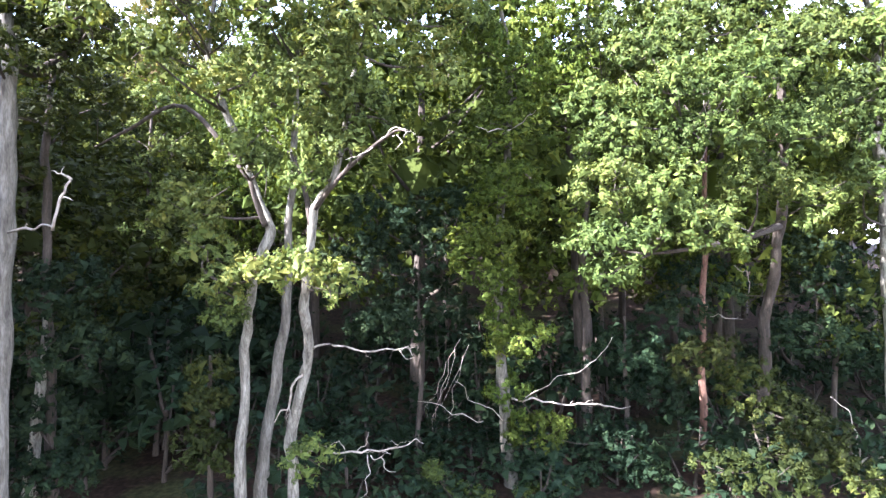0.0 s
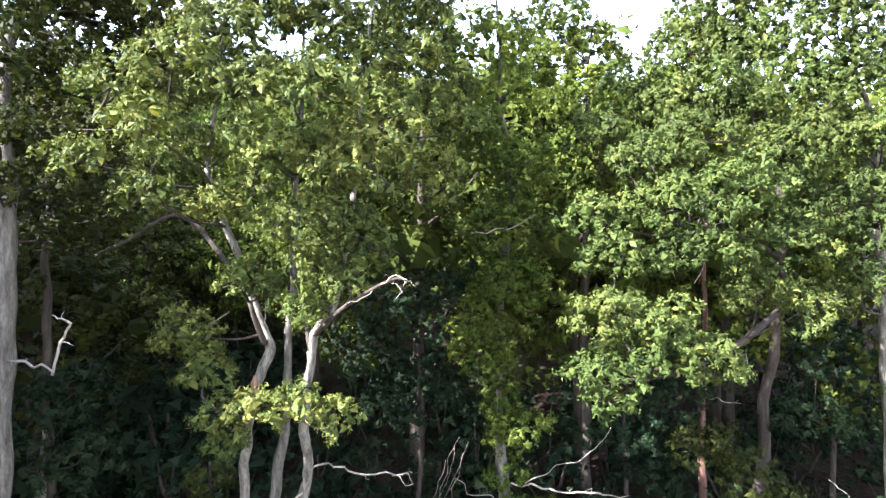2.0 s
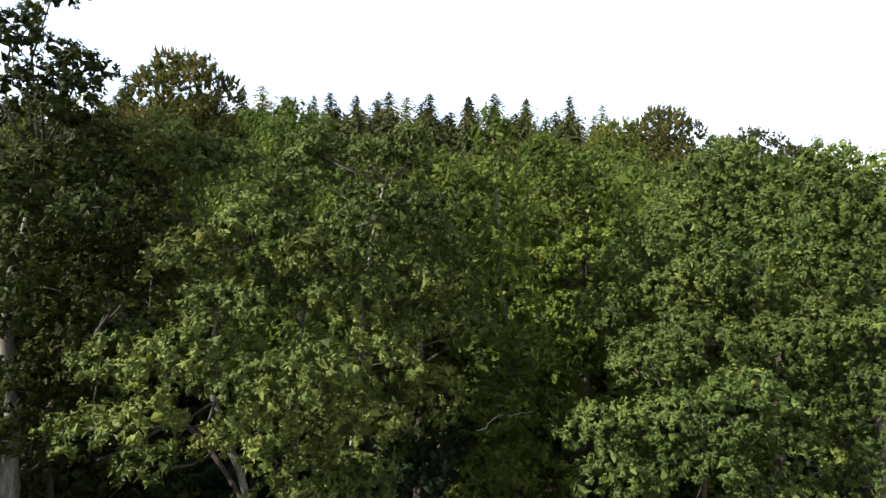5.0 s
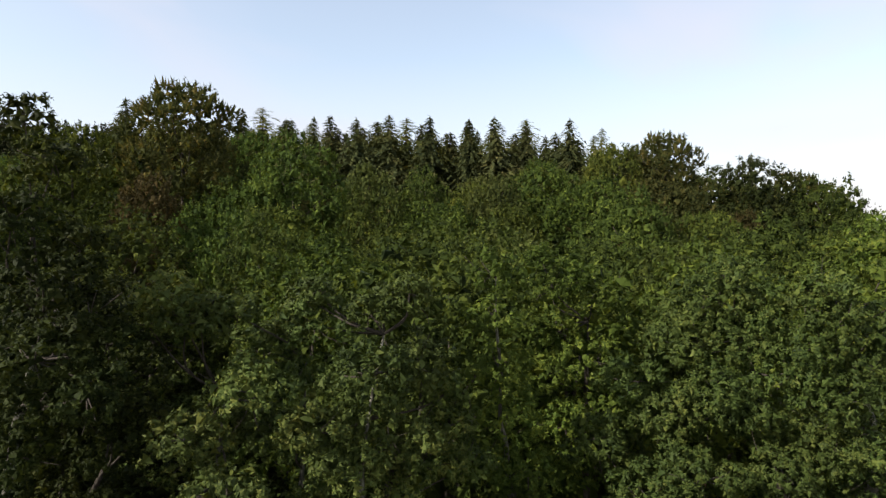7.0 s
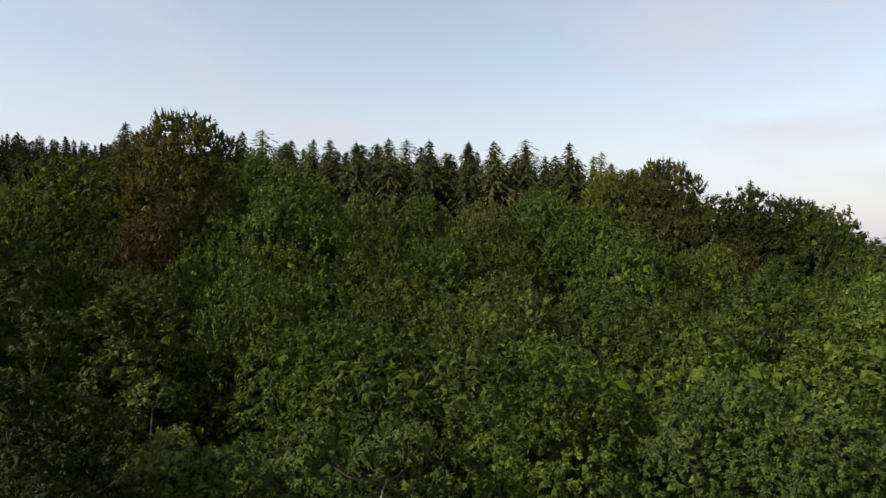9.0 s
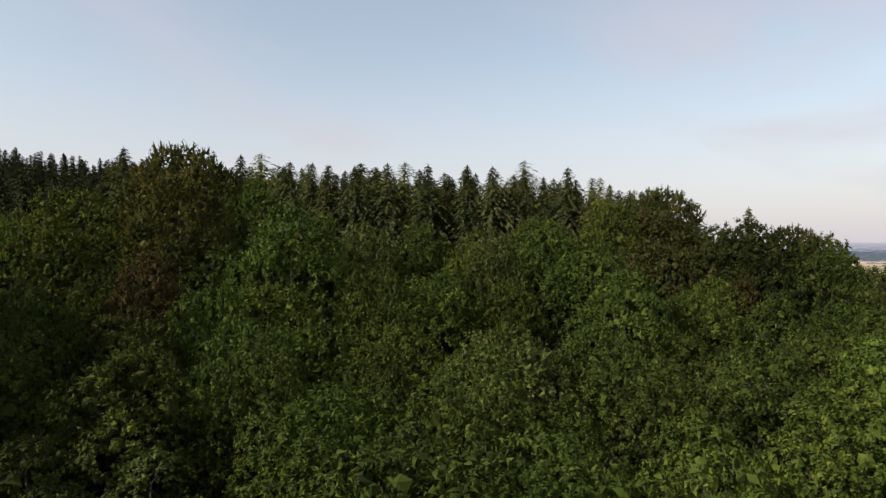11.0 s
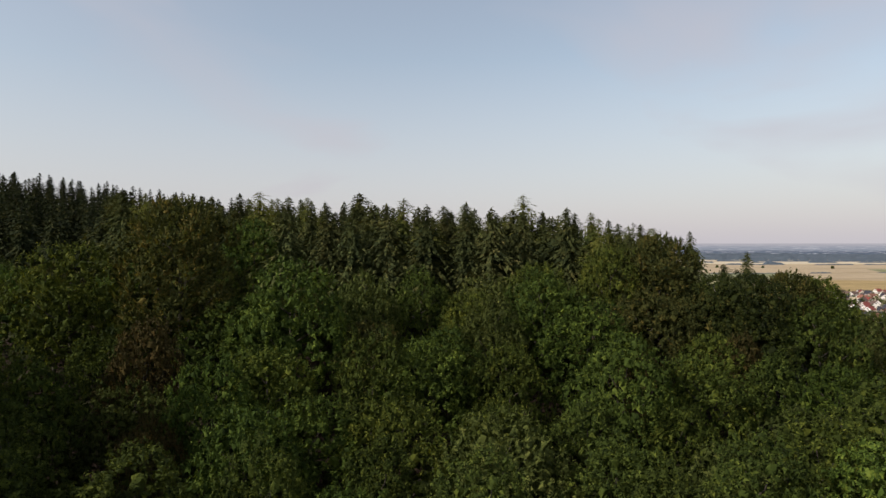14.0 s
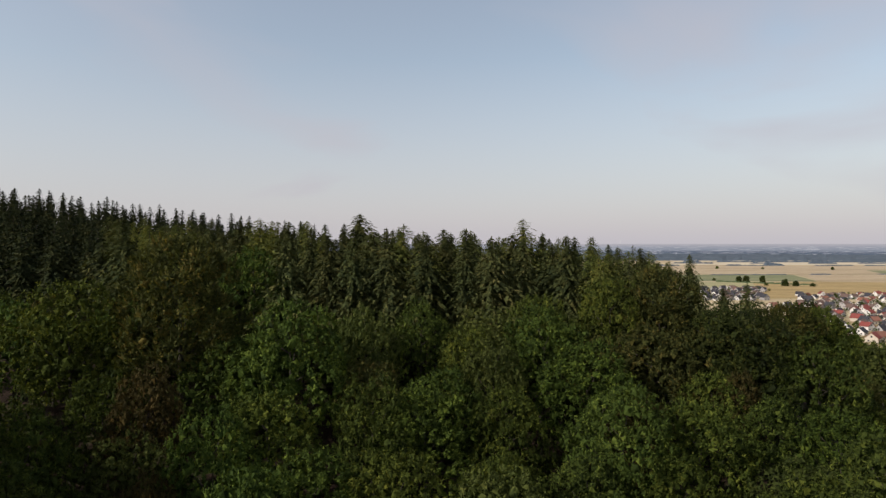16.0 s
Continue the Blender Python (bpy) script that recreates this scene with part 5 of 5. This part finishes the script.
# conifers that make the skyline
for key, x, y, top, wide in [
        ("larch0", -26.1, 84, 38.3, 1.2), ("spruce0", -24, 92, 38.2, 1), ("larch1", -22, 96, 38.5, 1), ("spruce1", -15.3, 79, 36.0, 1), ("spruce2", -15, 108, 40.2, 1.35), ("spruce0", -9.6, 90, 36.4, 1)] + [
        ("larch0", -5.5, 88, 37.6, 1.2), ("spruce3", -3.3, 86, 36.2, 1), ("spruce0", -1.2, 92, 35.1, 0.9), ("spruce2", 1.2, 90, 35.8, 1), ("larch0", 3.8, 92, 37.0, 1), ("spruce1", 5.4, 91, 36.2, 0.9)] + [
        ("spruce3", 8.8, 92, 35.0, 1), ("larch0", 13.4, 94, 38.7, 1.1), ("spruce2", 11.6, 93, 36.2, 1.2), ("spruce1", 16.6, 94, 36.0, 0.9), ("larch1", 20.5, 95, 36.0, 1), ("spruce0", 22.2, 96, 35.8, 0.9)] + [
        ("spindly", 29.5, 112, 36.0, 1), ("larch0", 24.4, 84, 33.2, 1), ("larch0", 29.2, 90, 33.5, 1.1), ("spindly", 32.6, 98, 34.4, 1.1), ("spruce2", 29.5, 79, 32.2, 1.1), ("spruce1", 42.2, 98, 32.8, 0.9)] + [
        ("spruce1", 38.2, 72, 29.7, 0.8), ("spruce0", -33, 100, 38.5, 1), ("spruce1", -8, 112, 37.5, 1), ("larch0", 33, 104, 32, 1), ("spruce0", 26, 100, 34.4, 1), ("spindly", 47, 82, 26.2, 1), ("larch1", 36, 100, 33.4, 1), ("spruce0", 33.5, 97, 34.0, 0.9), ("larch0", 39.5, 100, 31.6, 1), ("spruce1", 42.5, 97, 29.6, 1), ("spruce0", 46, 94, 27.4, 1)]:
    set_apart(key, x, y, top, wide * 1.6, 1.8)


def in_glade(x, y):
    """The open, shady hollow behind the edge and the light gap before the sunlit oak."""
    return (y < 25 and -0.64 < x / y < -0.4) or (x + 13) ** 2 + (y - 26) ** 2 < 20 or (x + 17) ** 2 + (y - 24.2) ** 2 < 14


def is_free(x, y, room):
    return all((x - a) ** 2 + (y - b) ** 2 > (room * 0.5 + c * 0.6) ** 2 for a, b, c in taken)


# the canopy between: broad-leaved trees on the slope
y = 19.5
while y < 78:
    step = 6.0 if y < 36 else 7.3
    reach = 0.8 * y + 4
    x = -reach - (12 if y < 36 else 0)
    while x < reach:
        px, py = x + rng.uniform(-1.3, 1.3), y + rng.uniform(-1.3, 1.3)
        x += step
        if not is_free(px, py, 4.6) or in_glade(px, py):
            continue
        tall = 0.06 * max(-px, 0) * (py < 45) + ((14.0 if px < -0.42 * py else 17.4 if px < 0.05 * py else 15.8) if py < 25 else 16.2 if py < 36 else 14.4 if py < 60 else 14.6) + 2.0 * noise.noise((px * 0.06, py * 0.06, 4.0)) + rng.uniform(-1.7, 1.7)
        # darker kinds towards both sides put the shade there into leaf colour
        if py < 25:
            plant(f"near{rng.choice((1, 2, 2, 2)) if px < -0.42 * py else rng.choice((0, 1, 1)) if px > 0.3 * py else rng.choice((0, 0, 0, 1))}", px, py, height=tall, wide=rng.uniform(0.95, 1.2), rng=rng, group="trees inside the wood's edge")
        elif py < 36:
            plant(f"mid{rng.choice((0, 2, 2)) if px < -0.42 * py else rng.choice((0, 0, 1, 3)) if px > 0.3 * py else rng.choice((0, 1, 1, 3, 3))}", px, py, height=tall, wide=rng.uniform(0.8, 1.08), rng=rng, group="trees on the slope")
        else:
            kind = rng.choices([0, 1, 2, 3, 4, 6], [3, 2, 1, 3, 4, 4] if px > 18 else [3, 2, 2, 1, 4, 7] if px < -0.45 * py else [5, 5, 5, 2, 1, 3])[0]
            plant(f"far{kind}", px, py, height=tall, wide=rng.uniform(0.8, 1.08), rng=rng, group="trees on the slope")
    y += step * 0.95
# the left flank of the brow
y = 84.0
while y < 112:
    x = -0.86 * y
    while x < -0.5 * y:
        px, py = x + rng.uniform(-1.3, 1.3), y + rng.uniform(-1.3, 1.3)
        x += 4.4
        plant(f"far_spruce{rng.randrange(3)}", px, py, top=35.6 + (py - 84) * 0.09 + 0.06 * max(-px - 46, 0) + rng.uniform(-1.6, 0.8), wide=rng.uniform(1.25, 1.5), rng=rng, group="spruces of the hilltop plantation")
    y += 6.5
# spruces and larches on the brow
y = 79.0
while y < 112:
    x = -0.6 * y + 4 if y < 108 else -40
    while x < 0.4 * y:
        px, py = x + rng.uniform(-1.2, 1.2), y + rng.uniform(-1.2, 1.2)
        x += 4.6
        if not is_free(px, py, 2.4):
            continue
        crest = 36.6 + 0.05 * max(-px, 0) - 0.26 * max(px - 18, 0) - 0.07 * max(94 - py, 0)
        plant(rng.choice(["spruce0", "spruce1", "spruce2", "spruce3", "larch0", "larch1"]), px, py, top=crest + rng.uniform(-1.6, 0.8), wide=rng.uniform(1.2, 1.6), rng=rng, group="conifers on the brow")
    y += 6.0
# dark plantation on the hilltop
y = 114.0
while y < 152:
    x = -0.8 * y - 3
    while x < -30:
        px, py = x + rng.uniform(-1.2, 1.2), y + rng.uniform(-1.5, 1.5)
        x += 3.2
        top = 40.4 + 0.125 * max(-px - 46, -14) + (py - 141) * 0.06 + rng.uniform(-1.3, 1.1)
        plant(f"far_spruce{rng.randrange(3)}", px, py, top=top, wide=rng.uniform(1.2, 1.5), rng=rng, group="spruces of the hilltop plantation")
    y += 8.0


# ---- the plain: crop fields, hedges, the village ----
def field(name, corners, material, label, lift):
    verts = [(x, y, PLAIN + lift) for x, y in corners]
    ob = mesh_object(name, verts, [tuple(range(len(verts)))], material)
    return tagged(ob, label, "field", kind="structure")


def crop_material(name, low, high):
    return rough_material(name, [(0.38, tuple(v * 0.82 for v in low)), (0.47, low), (0.56, high), (0.64, tuple(v * 0.9 for v in low))], 0.009, (0.5, 3, 1), 0.08, 0.0, 0.95, 0.02)


STRAW = crop_material("stubble_straw", (0.3058, 0.2385, 0.1435), (0.3777, 0.3080, 0.2020))
STRAW_PALE = crop_material("pale_stubble", (0.4261, 0.3592, 0.2451), (0.4938, 0.4377, 0.3171))
STRAW_DEEP = crop_material("deep_stubble", (0.2581, 0.1897, 0.0770), (0.3299, 0.2395, 0.1089))
PALE_GREEN = crop_material("fading_crop", (0.2357, 0.2257, 0.1122), (0.2990, 0.2745, 0.1452))
MEADOW = crop_material("meadow_green", (0.1341, 0.1484, 0.0718), (0.1956, 0.1970, 0.0982))
for name, corners, material, label, lift in [
        ("field", [(420, 930), (900, 930), (1150, 1330), (580, 1330)], STRAW_DEEP, "golden stubble field behind the village", 0.2),
        ("field", [(560, 1370), (880, 1350), (1000, 1640), (660, 1650)], MEADOW, "dull green crop strip across the plain", 0.4),
        ("field", [(890, 1345), (1500, 1200), (1700, 1640), (1010, 1640)], STRAW, "straw-coloured harvested field", 0.4),
        ("field", [(470, 1130), (630, 1150), (715, 1330), (556, 1338)], PALE_GREEN, "fading yellow-green crop field behind the village", 0.4),
        ("field", [(700, 1660), (1600, 1660), (2000, 2300), (900, 2330)], STRAW, "wide straw-coloured harvested field", 0.5),
        ("field", [(1300, 1700), (1700, 1680), (1800, 1880), (1400, 1900)], MEADOW, "green strip among harvested fields", 0.9),
        ("field", [(950, 2400), (2600, 2350), (2900, 2700), (1100, 2760)], STRAW_PALE, "pale harvested field far off", 0.6),
        ("field", [(1150, 2860), (2800, 2820), (3000, 3300), (1300, 3380)], STRAW_PALE, "pale harvested field near the far woods", 0.7)]:
    field(name, corners, material, label, lift)

# distance haze put into the woods' colour as a blue tint
HAZED_WOOD = rough_material("hazed_wood", [(0.3, (0.0480, 0.0672, 0.0850)), (0.7, (0.0720, 0.0918, 0.1148))], 0.03, (0.8000, 0.8200, 0.8500), 0.3, 0.0, 0.95)
HEDGE = rough_material("hedge_leaf", [(0.3, (0.03, 0.05, 0.02)), (0.7, (0.07, 0.095, 0.04))], 0.1, (1, 1, 1), 1.2, 0.5, 0.9, 0.3)


def bumpy_strip(name, a, b, depth, tall, step, seed, material, label):
    """A line or belt of distant trees: a low mound with an uneven, lumpy top."""
    rng = random.Random(seed)
    a, b = Vector((*a, 0)), Vector((*b, 0))
    along = (b - a).normalized()
    across = Vector((-along.y, along.x, 0))
    n, m = max(2, int((b - a).length / step)), max(3, int(depth / step))
    verts, faces = [], []
    for i in range(n + 1):
        for j in range(m + 1):
            p = a + along * ((b - a).length * i / n) + across * (depth * (j / m - 0.5)) + Vector((rng.uniform(-1, 1), rng.uniform(-1, 1), 0)) * step * 0.25
            edge = i in (0, n) or j in (0, m)
            z = PLAIN if edge else PLAIN + tall * (0.5 + 0.5 * rng.random()) * (0.75 + 0.5 * noise.noise((p.x * 0.012, p.y * 0.012, seed)))
            verts.append((p.x, p.y, z))
    for i in range(n):
        for j in range(m):
            k = i * (m + 1) + j
            faces.append((k, k + 1, k + m + 2, k + m + 1))
    ob = mesh_object(name, verts, faces, material)
    return tagged(ob, label, "woods" if tall > 10 else "hedge", kind="stuff")


bumpy_strip("far_woods", (800, 3700), (4300, 3450), 1250, 24, 28, 1, HAZED_WOOD, "dark belt of woodland across the plain, tinted with blue haze")
bumpy_strip("far_woods", (1500, 2780), (2900, 2720), 40, 12, 10, 2, HAZED_WOOD, "strip of trees between pale fields")
bumpy_strip("far_woods", (1320, 2362), (1395, 2358), 40, 17, 7, 3, HAZED_WOOD, "small dark wood among the fields")
bumpy_strip("hedge", (1165, 2362), (1230, 2358), 20, 9.5, 6, 8, HAZED_WOOD, "dark clump of bushes among the fields")
bumpy_strip("hedge", (640, 1345), (800, 1225), 12, 4.5, 4, 6, HEDGE, "low hedge between clumps of field trees")
hedge_rng = random.Random(21)
for x0, x1, y0, y1, tall, deep, words in [(880, 2300, 2345, 2320, 7, 16, "thin broken hedge between harvested fields"), (950, 2500, 2800, 2760, 10, 30, "distant broken line of trees along a field edge"),
                                          (1050, 2700, 2600, 2540, 8, 24, "distant bushes between pale fields"), (760, 1500, 1655, 1650, 4, 10, "low hedge along a crop strip")]:
    x = x0
    while x < x1:
        long = hedge_rng.uniform(60, 260)
        ya, yb = (y0 + (y1 - y0) * (q - x0) / (x1 - x0) + hedge_rng.uniform(-18, 18) for q in (x, x + long))
        bumpy_strip("hedge", (x, ya), (x + long, yb), deep * hedge_rng.uniform(0.7, 1.5), tall * hedge_rng.uniform(0.7, 1.4), 7, int(x), HAZED_WOOD, words)
        x += long + hedge_rng.uniform(30, 240)

# pale warehouse roofs by the far woods
SHEET = rough_material("pale_sheet_roof", [(0.3, (0.450, 0.465, 0.480)), (0.7, (0.562, 0.570, 0.578))], 0.02, (0.750, 0.750, 0.750), 0.3, 0.0, 0.6)


def box_mesh(w, d, h, x=0.0, y=0.0, z=0.0):
    bm = bmesh.new()
    bmesh.ops.create_cube(bm, size=1.0, matrix=Matrix.Translation((x, y, z + h / 2)) @ Matrix.Diagonal((w, d, h, 1)))
    return bm


def part(name, bm, material, parent, label=""):
    me = bpy.data.meshes.new(name)
    bm.to_mesh(me)
    bm.free()
    me.materials.append(material)
    ob = new(name, me)
    ob.parent = parent
    if label:
        ob["label"] = label
    return ob


for x, y, w, d in [(2300, 4560, 420, 40), (3100, 4480, 360, 50), (1900, 4600, 300, 40), (2700, 4600, 260, 40), (1650, 4640, 240, 30), (2550, 4420, 240, 120), (2950, 4350, 160, 100), (2080, 4450, 200, 60), (3250, 4300, 220, 120), (1750, 4500, 120, 60)]:
    hall = new("warehouse")
    hall.location = (x, y, PLAIN)
    part("wall", box_mesh(w, d, 26), SHEET, hall)
    bm = box_mesh(w + 4, d + 4, 2.5, 0, 0, 26)
    part("roof", bm, SHEET, hall)
    tagged(hall, "low white warehouse with pale flat roof far off", "warehouse", "warehouses on the plain")

# wind turbine seen over the brow
mast = new("wind_turbine")
mast.location = (1420, 4600, PLAIN)
v, f = tube([(0, 0, -1), (0, 0, 40), (0, 0, 80)], [3.5, 2.6, 2.0], 10)
mesh_object("mast", v, f, SHEET, mast, True)
part("nacelle", box_mesh(4, 10, 4, 0, -2, 79), SHEET, mast)
for k in range(3):
    a = radians(20 + 120 * k)
    v, f = tube([(0, -9, 81.0), (math.sin(a) * 15, -9, 81.0 + math.cos(a) * 15), (math.sin(a) * 32, -9, 81.0 + math.cos(a) * 32)], [1.2, 1.4, 0.3], 6)
    mesh_object("blade", v, f, SHEET, mast, True)
tagged(mast, "white wind turbine standing on the hazy plain", "wind turbine")

for i in range(2):
    broadleaf_template(f"garden{i}", 70 + i, 8.0, 3.0, 0.6, 1.7, HORNBEAM_LEAF, BARK_DARK, "round green garden tree between village houses", "garden tree", 4, per=2, length=0.7)
broadleaf_template("field_tree", 75, 16.0, 6.4, -7.0, 1.1, HORNBEAM_LEAF, BARK_DARK, "round dark green tree among harvested fields", "field tree", 16, per=8, length=1.3)

# field trees
for x, y, tall, wide in [(682, 1320, 17, 1.3), (700, 1325, 18, 1.35), (735, 1318, 18, 1.2), (722, 1210, 17, 1.25), (742, 1206, 13, 1.3), (655, 1385, 8, 1.1), (560, 1600, 11, 1.1), (770, 1195, 8, 1.4), (690, 1225, 7, 1.3),
                         (980, 2050, 12, 1.2), (1120, 2010, 10, 1.2), (1330, 1960, 12, 1.3), (1010, 905, 13, 1.2), (1040, 930, 14, 1.3), (985, 930, 11, 1.2), (1075, 950, 12, 1.3)]:
    plant("field_tree", x, y, height=tall * 0.85, wide=wide * 0.85, rng=rng, group="trees among the fields")

# ---- village ----
PLASTER = [rough_material(n, [(0.3, a), (0.7, b)], 0.6, (1, 1, 1), 4.0, 0.1, 0.9) for n, a, b in
           (("white_plaster", (0.5, 0.49, 0.46), (0.62, 0.61, 0.58)), ("cream_plaster", (0.36, 0.32, 0.26), (0.46, 0.42, 0.35)), ("grey_plaster", (0.25, 0.24, 0.23), (0.33, 0.32, 0.31)))]
TILES = [rough_material(n, [(0.3, a), (0.7, b)], 0.5, (1, 1, 1), 5.0, 0.3, 0.8) for n, a, b in
         (("red_tile", (0.13, 0.033, 0.027), (0.2, 0.052, 0.042)), ("orange_tile", (0.15, 0.07, 0.048), (0.21, 0.1, 0.07)), ("dark_tile", (0.02, 0.021, 0.026), (0.042, 0.043, 0.052)), ("brown_tile", (0.085, 0.055, 0.045), (0.13, 0.09, 0.075)))]
GLASS_DARK = bpy.data.materials.new("dark_window_glass")
GLASS_DARK.use_nodes = True
GLASS_DARK.node_tree.nodes["Principled BSDF"].inputs["Base Color"].default_value = (0.03, 0.035, 0.045, 1)
GLASS_DARK.node_tree.nodes["Principled BSDF"].inputs["Roughness"].default_value = 0.12


def roof_mesh(w, d, eave, rise, over=0.5, thick=0.3):
    """A gabled roof with its ridge along x."""
    bm = bmesh.new()
    hx, hy = w / 2 + over, d / 2 + over
    drop = rise * over / (d / 2)
    lower = [(-hx, -hy, eave - drop), (-hx, 0, eave + rise), (-hx, hy, eave - drop), (hx, -hy, eave - drop), (hx, 0, eave + rise), (hx, hy, eave - drop)]
    a = [bm.verts.new(p) for p in lower]
    b = [bm.verts.new((p[0], p[1], p[2] + thick)) for p in lower]
    for q in ((b[0], b[3], b[4], b[1]), (b[1], b[4], b[5], b[2]), (a[0], a[1], a[4], a[3]), (a[1], a[2], a[5], a[4]),
              (a[0], a[3], b[3], b[0]), (a[2], b[2], b[5], a[5]), (a[0], b[0], b[1], a[1]), (a[1], b[1], b[2], a[2]), (a[3], a[4], b[4], b[3]), (a[4], a[5], b[5], b[4])):
        bm.faces.new(q)
    return bm


def gable_walls(w, d, eave, rise):
    bm = bmesh.new()
    p = [(-w / 2, -d / 2, 0), (w / 2, -d / 2, 0), (w / 2, d / 2, 0), (-w / 2, d / 2, 0), (-w / 2, -d / 2, eave), (w / 2, -d / 2, eave), (w / 2, d / 2, eave), (-w / 2, d / 2, eave), (-w / 2, 0, eave + rise), (w / 2, 0, eave + rise)]
    v = [bm.verts.new(q) for q in p]
    for q in ((0, 1, 5, 4), (2, 3, 7, 6), (1, 2, 6, 9, 5), (3, 0, 4, 8, 7), (3, 2, 1, 0)):
        bm.faces.new([v[i] for i in q])
    return bm


def house_template(seed, wall, tile, label):
    rng = random.Random(seed)
    w, d, eave, rise = rng.uniform(10, 14), rng.uniform(8.5, 10.5), rng.uniform(3.2, 5.6), rng.uniform(3.6, 5.2)
    home = new("house")
    part("wall", gable_walls(w, d, eave, rise), wall, home)
    part("roof", roof_mesh(w, d, eave, rise), tile, home)
    part("chimney", box_mesh(0.8, 0.8, 2.2, rng.uniform(-2, 2), 0.6, eave + rise - 1.0), TILES[3], home)
    for k in range(3):
        part("window", box_mesh(1.3, 0.16, 1.4, (k - 1) * w * 0.3, -d / 2, 1.1), GLASS_DARK, home)
    for k in (-1, 1):
        part("window", box_mesh(0.16, 1.3, 1.4, -w / 2, k * 2.2, 1.1), GLASS_DARK, home)
    part("window", box_mesh(0.16, 1.4, 1.5, -w / 2, 0, eave + 0.3), GLASS_DARK, home)
    return tagged(home, label, "house", "village houses")


HOUSES = []
for i, (p, t, label) in enumerate([(0, 0, "white house with red tiled gable roof"), (0, 2, "white house with dark tiled gable roof"), (1, 1, "cream house with orange tiled roof"), (2, 3, "grey house with brown tiled roof"),
                                   (0, 3, "white house with brown tiled roof"), (1, 0, "cream house with red tiled roof"), (2, 2, "grey house with dark tiled roof")]):
    HOUSES.append([house_template(200 + i, PLASTER[p], TILES[t], label), False])
rng = random.Random(9)


def set_house(k, x, y):
    m = Matrix.Translation((x, y, ground_height(x, y) - 0.3)) @ Matrix.Rotation(rng.choice([0.3, 0.5, 1.87, 2.2, 1.2]) + rng.uniform(-0.25, 0.25), 4, "Z")
    if HOUSES[k][1]:
        copy_thing(HOUSES[k][0], m)
    else:
        HOUSES[k][0].matrix_basis, HOUSES[k][1] = m, True


y = 510.0
while y < 955:
    x = y * (0.58 if 720 < y < 830 else 0.635)
    while x < y * 0.82:
        px, py = x + rng.uniform(-7, 7), y + rng.uniform(-9, 9)
        x += 20
        if rng.random() < 0.86:
            set_house(rng.choices(range(7), [3, 5, 2, 4, 3, 2, 4])[0], px, py)
        for _ in range(rng.choice([1, 2, 2])):
            plant(f"garden{rng.randrange(2)}", px + rng.uniform(6, 14), py + rng.uniform(-13, 10), height=rng.uniform(4, 11), wide=1.0, rng=rng, group="village garden trees")
    y += 24
y = 905.0
while y < 1120:
    x = y * 0.44
    while x < y * 0.56:
        set_house(rng.choices(range(7), [0, 7, 0, 2, 1, 0.3, 6])[0], x + rng.uniform(-4, 4), y + rng.uniform(-6, 6))
        if rng.random() < 0.6:
            plant(f"garden{rng.randrange(2)}", x + rng.uniform(6, 12), y + rng.uniform(-13, 10), height=rng.uniform(4, 9), wide=1.0, rng=rng, group="village garden trees")
        x += 18
    y += 26
for x, y in [(612, 985), (640, 970), (672, 965), (705, 970), (738, 975)]:
    set_house(rng.choice([0, 1, 5, 1]), x, y)

# kinds of tree of which none was set
for root, used, _ in TREES.values():
    if not used:
        for ob in (*root.children, root):
            bpy.data.objects.remove(ob)
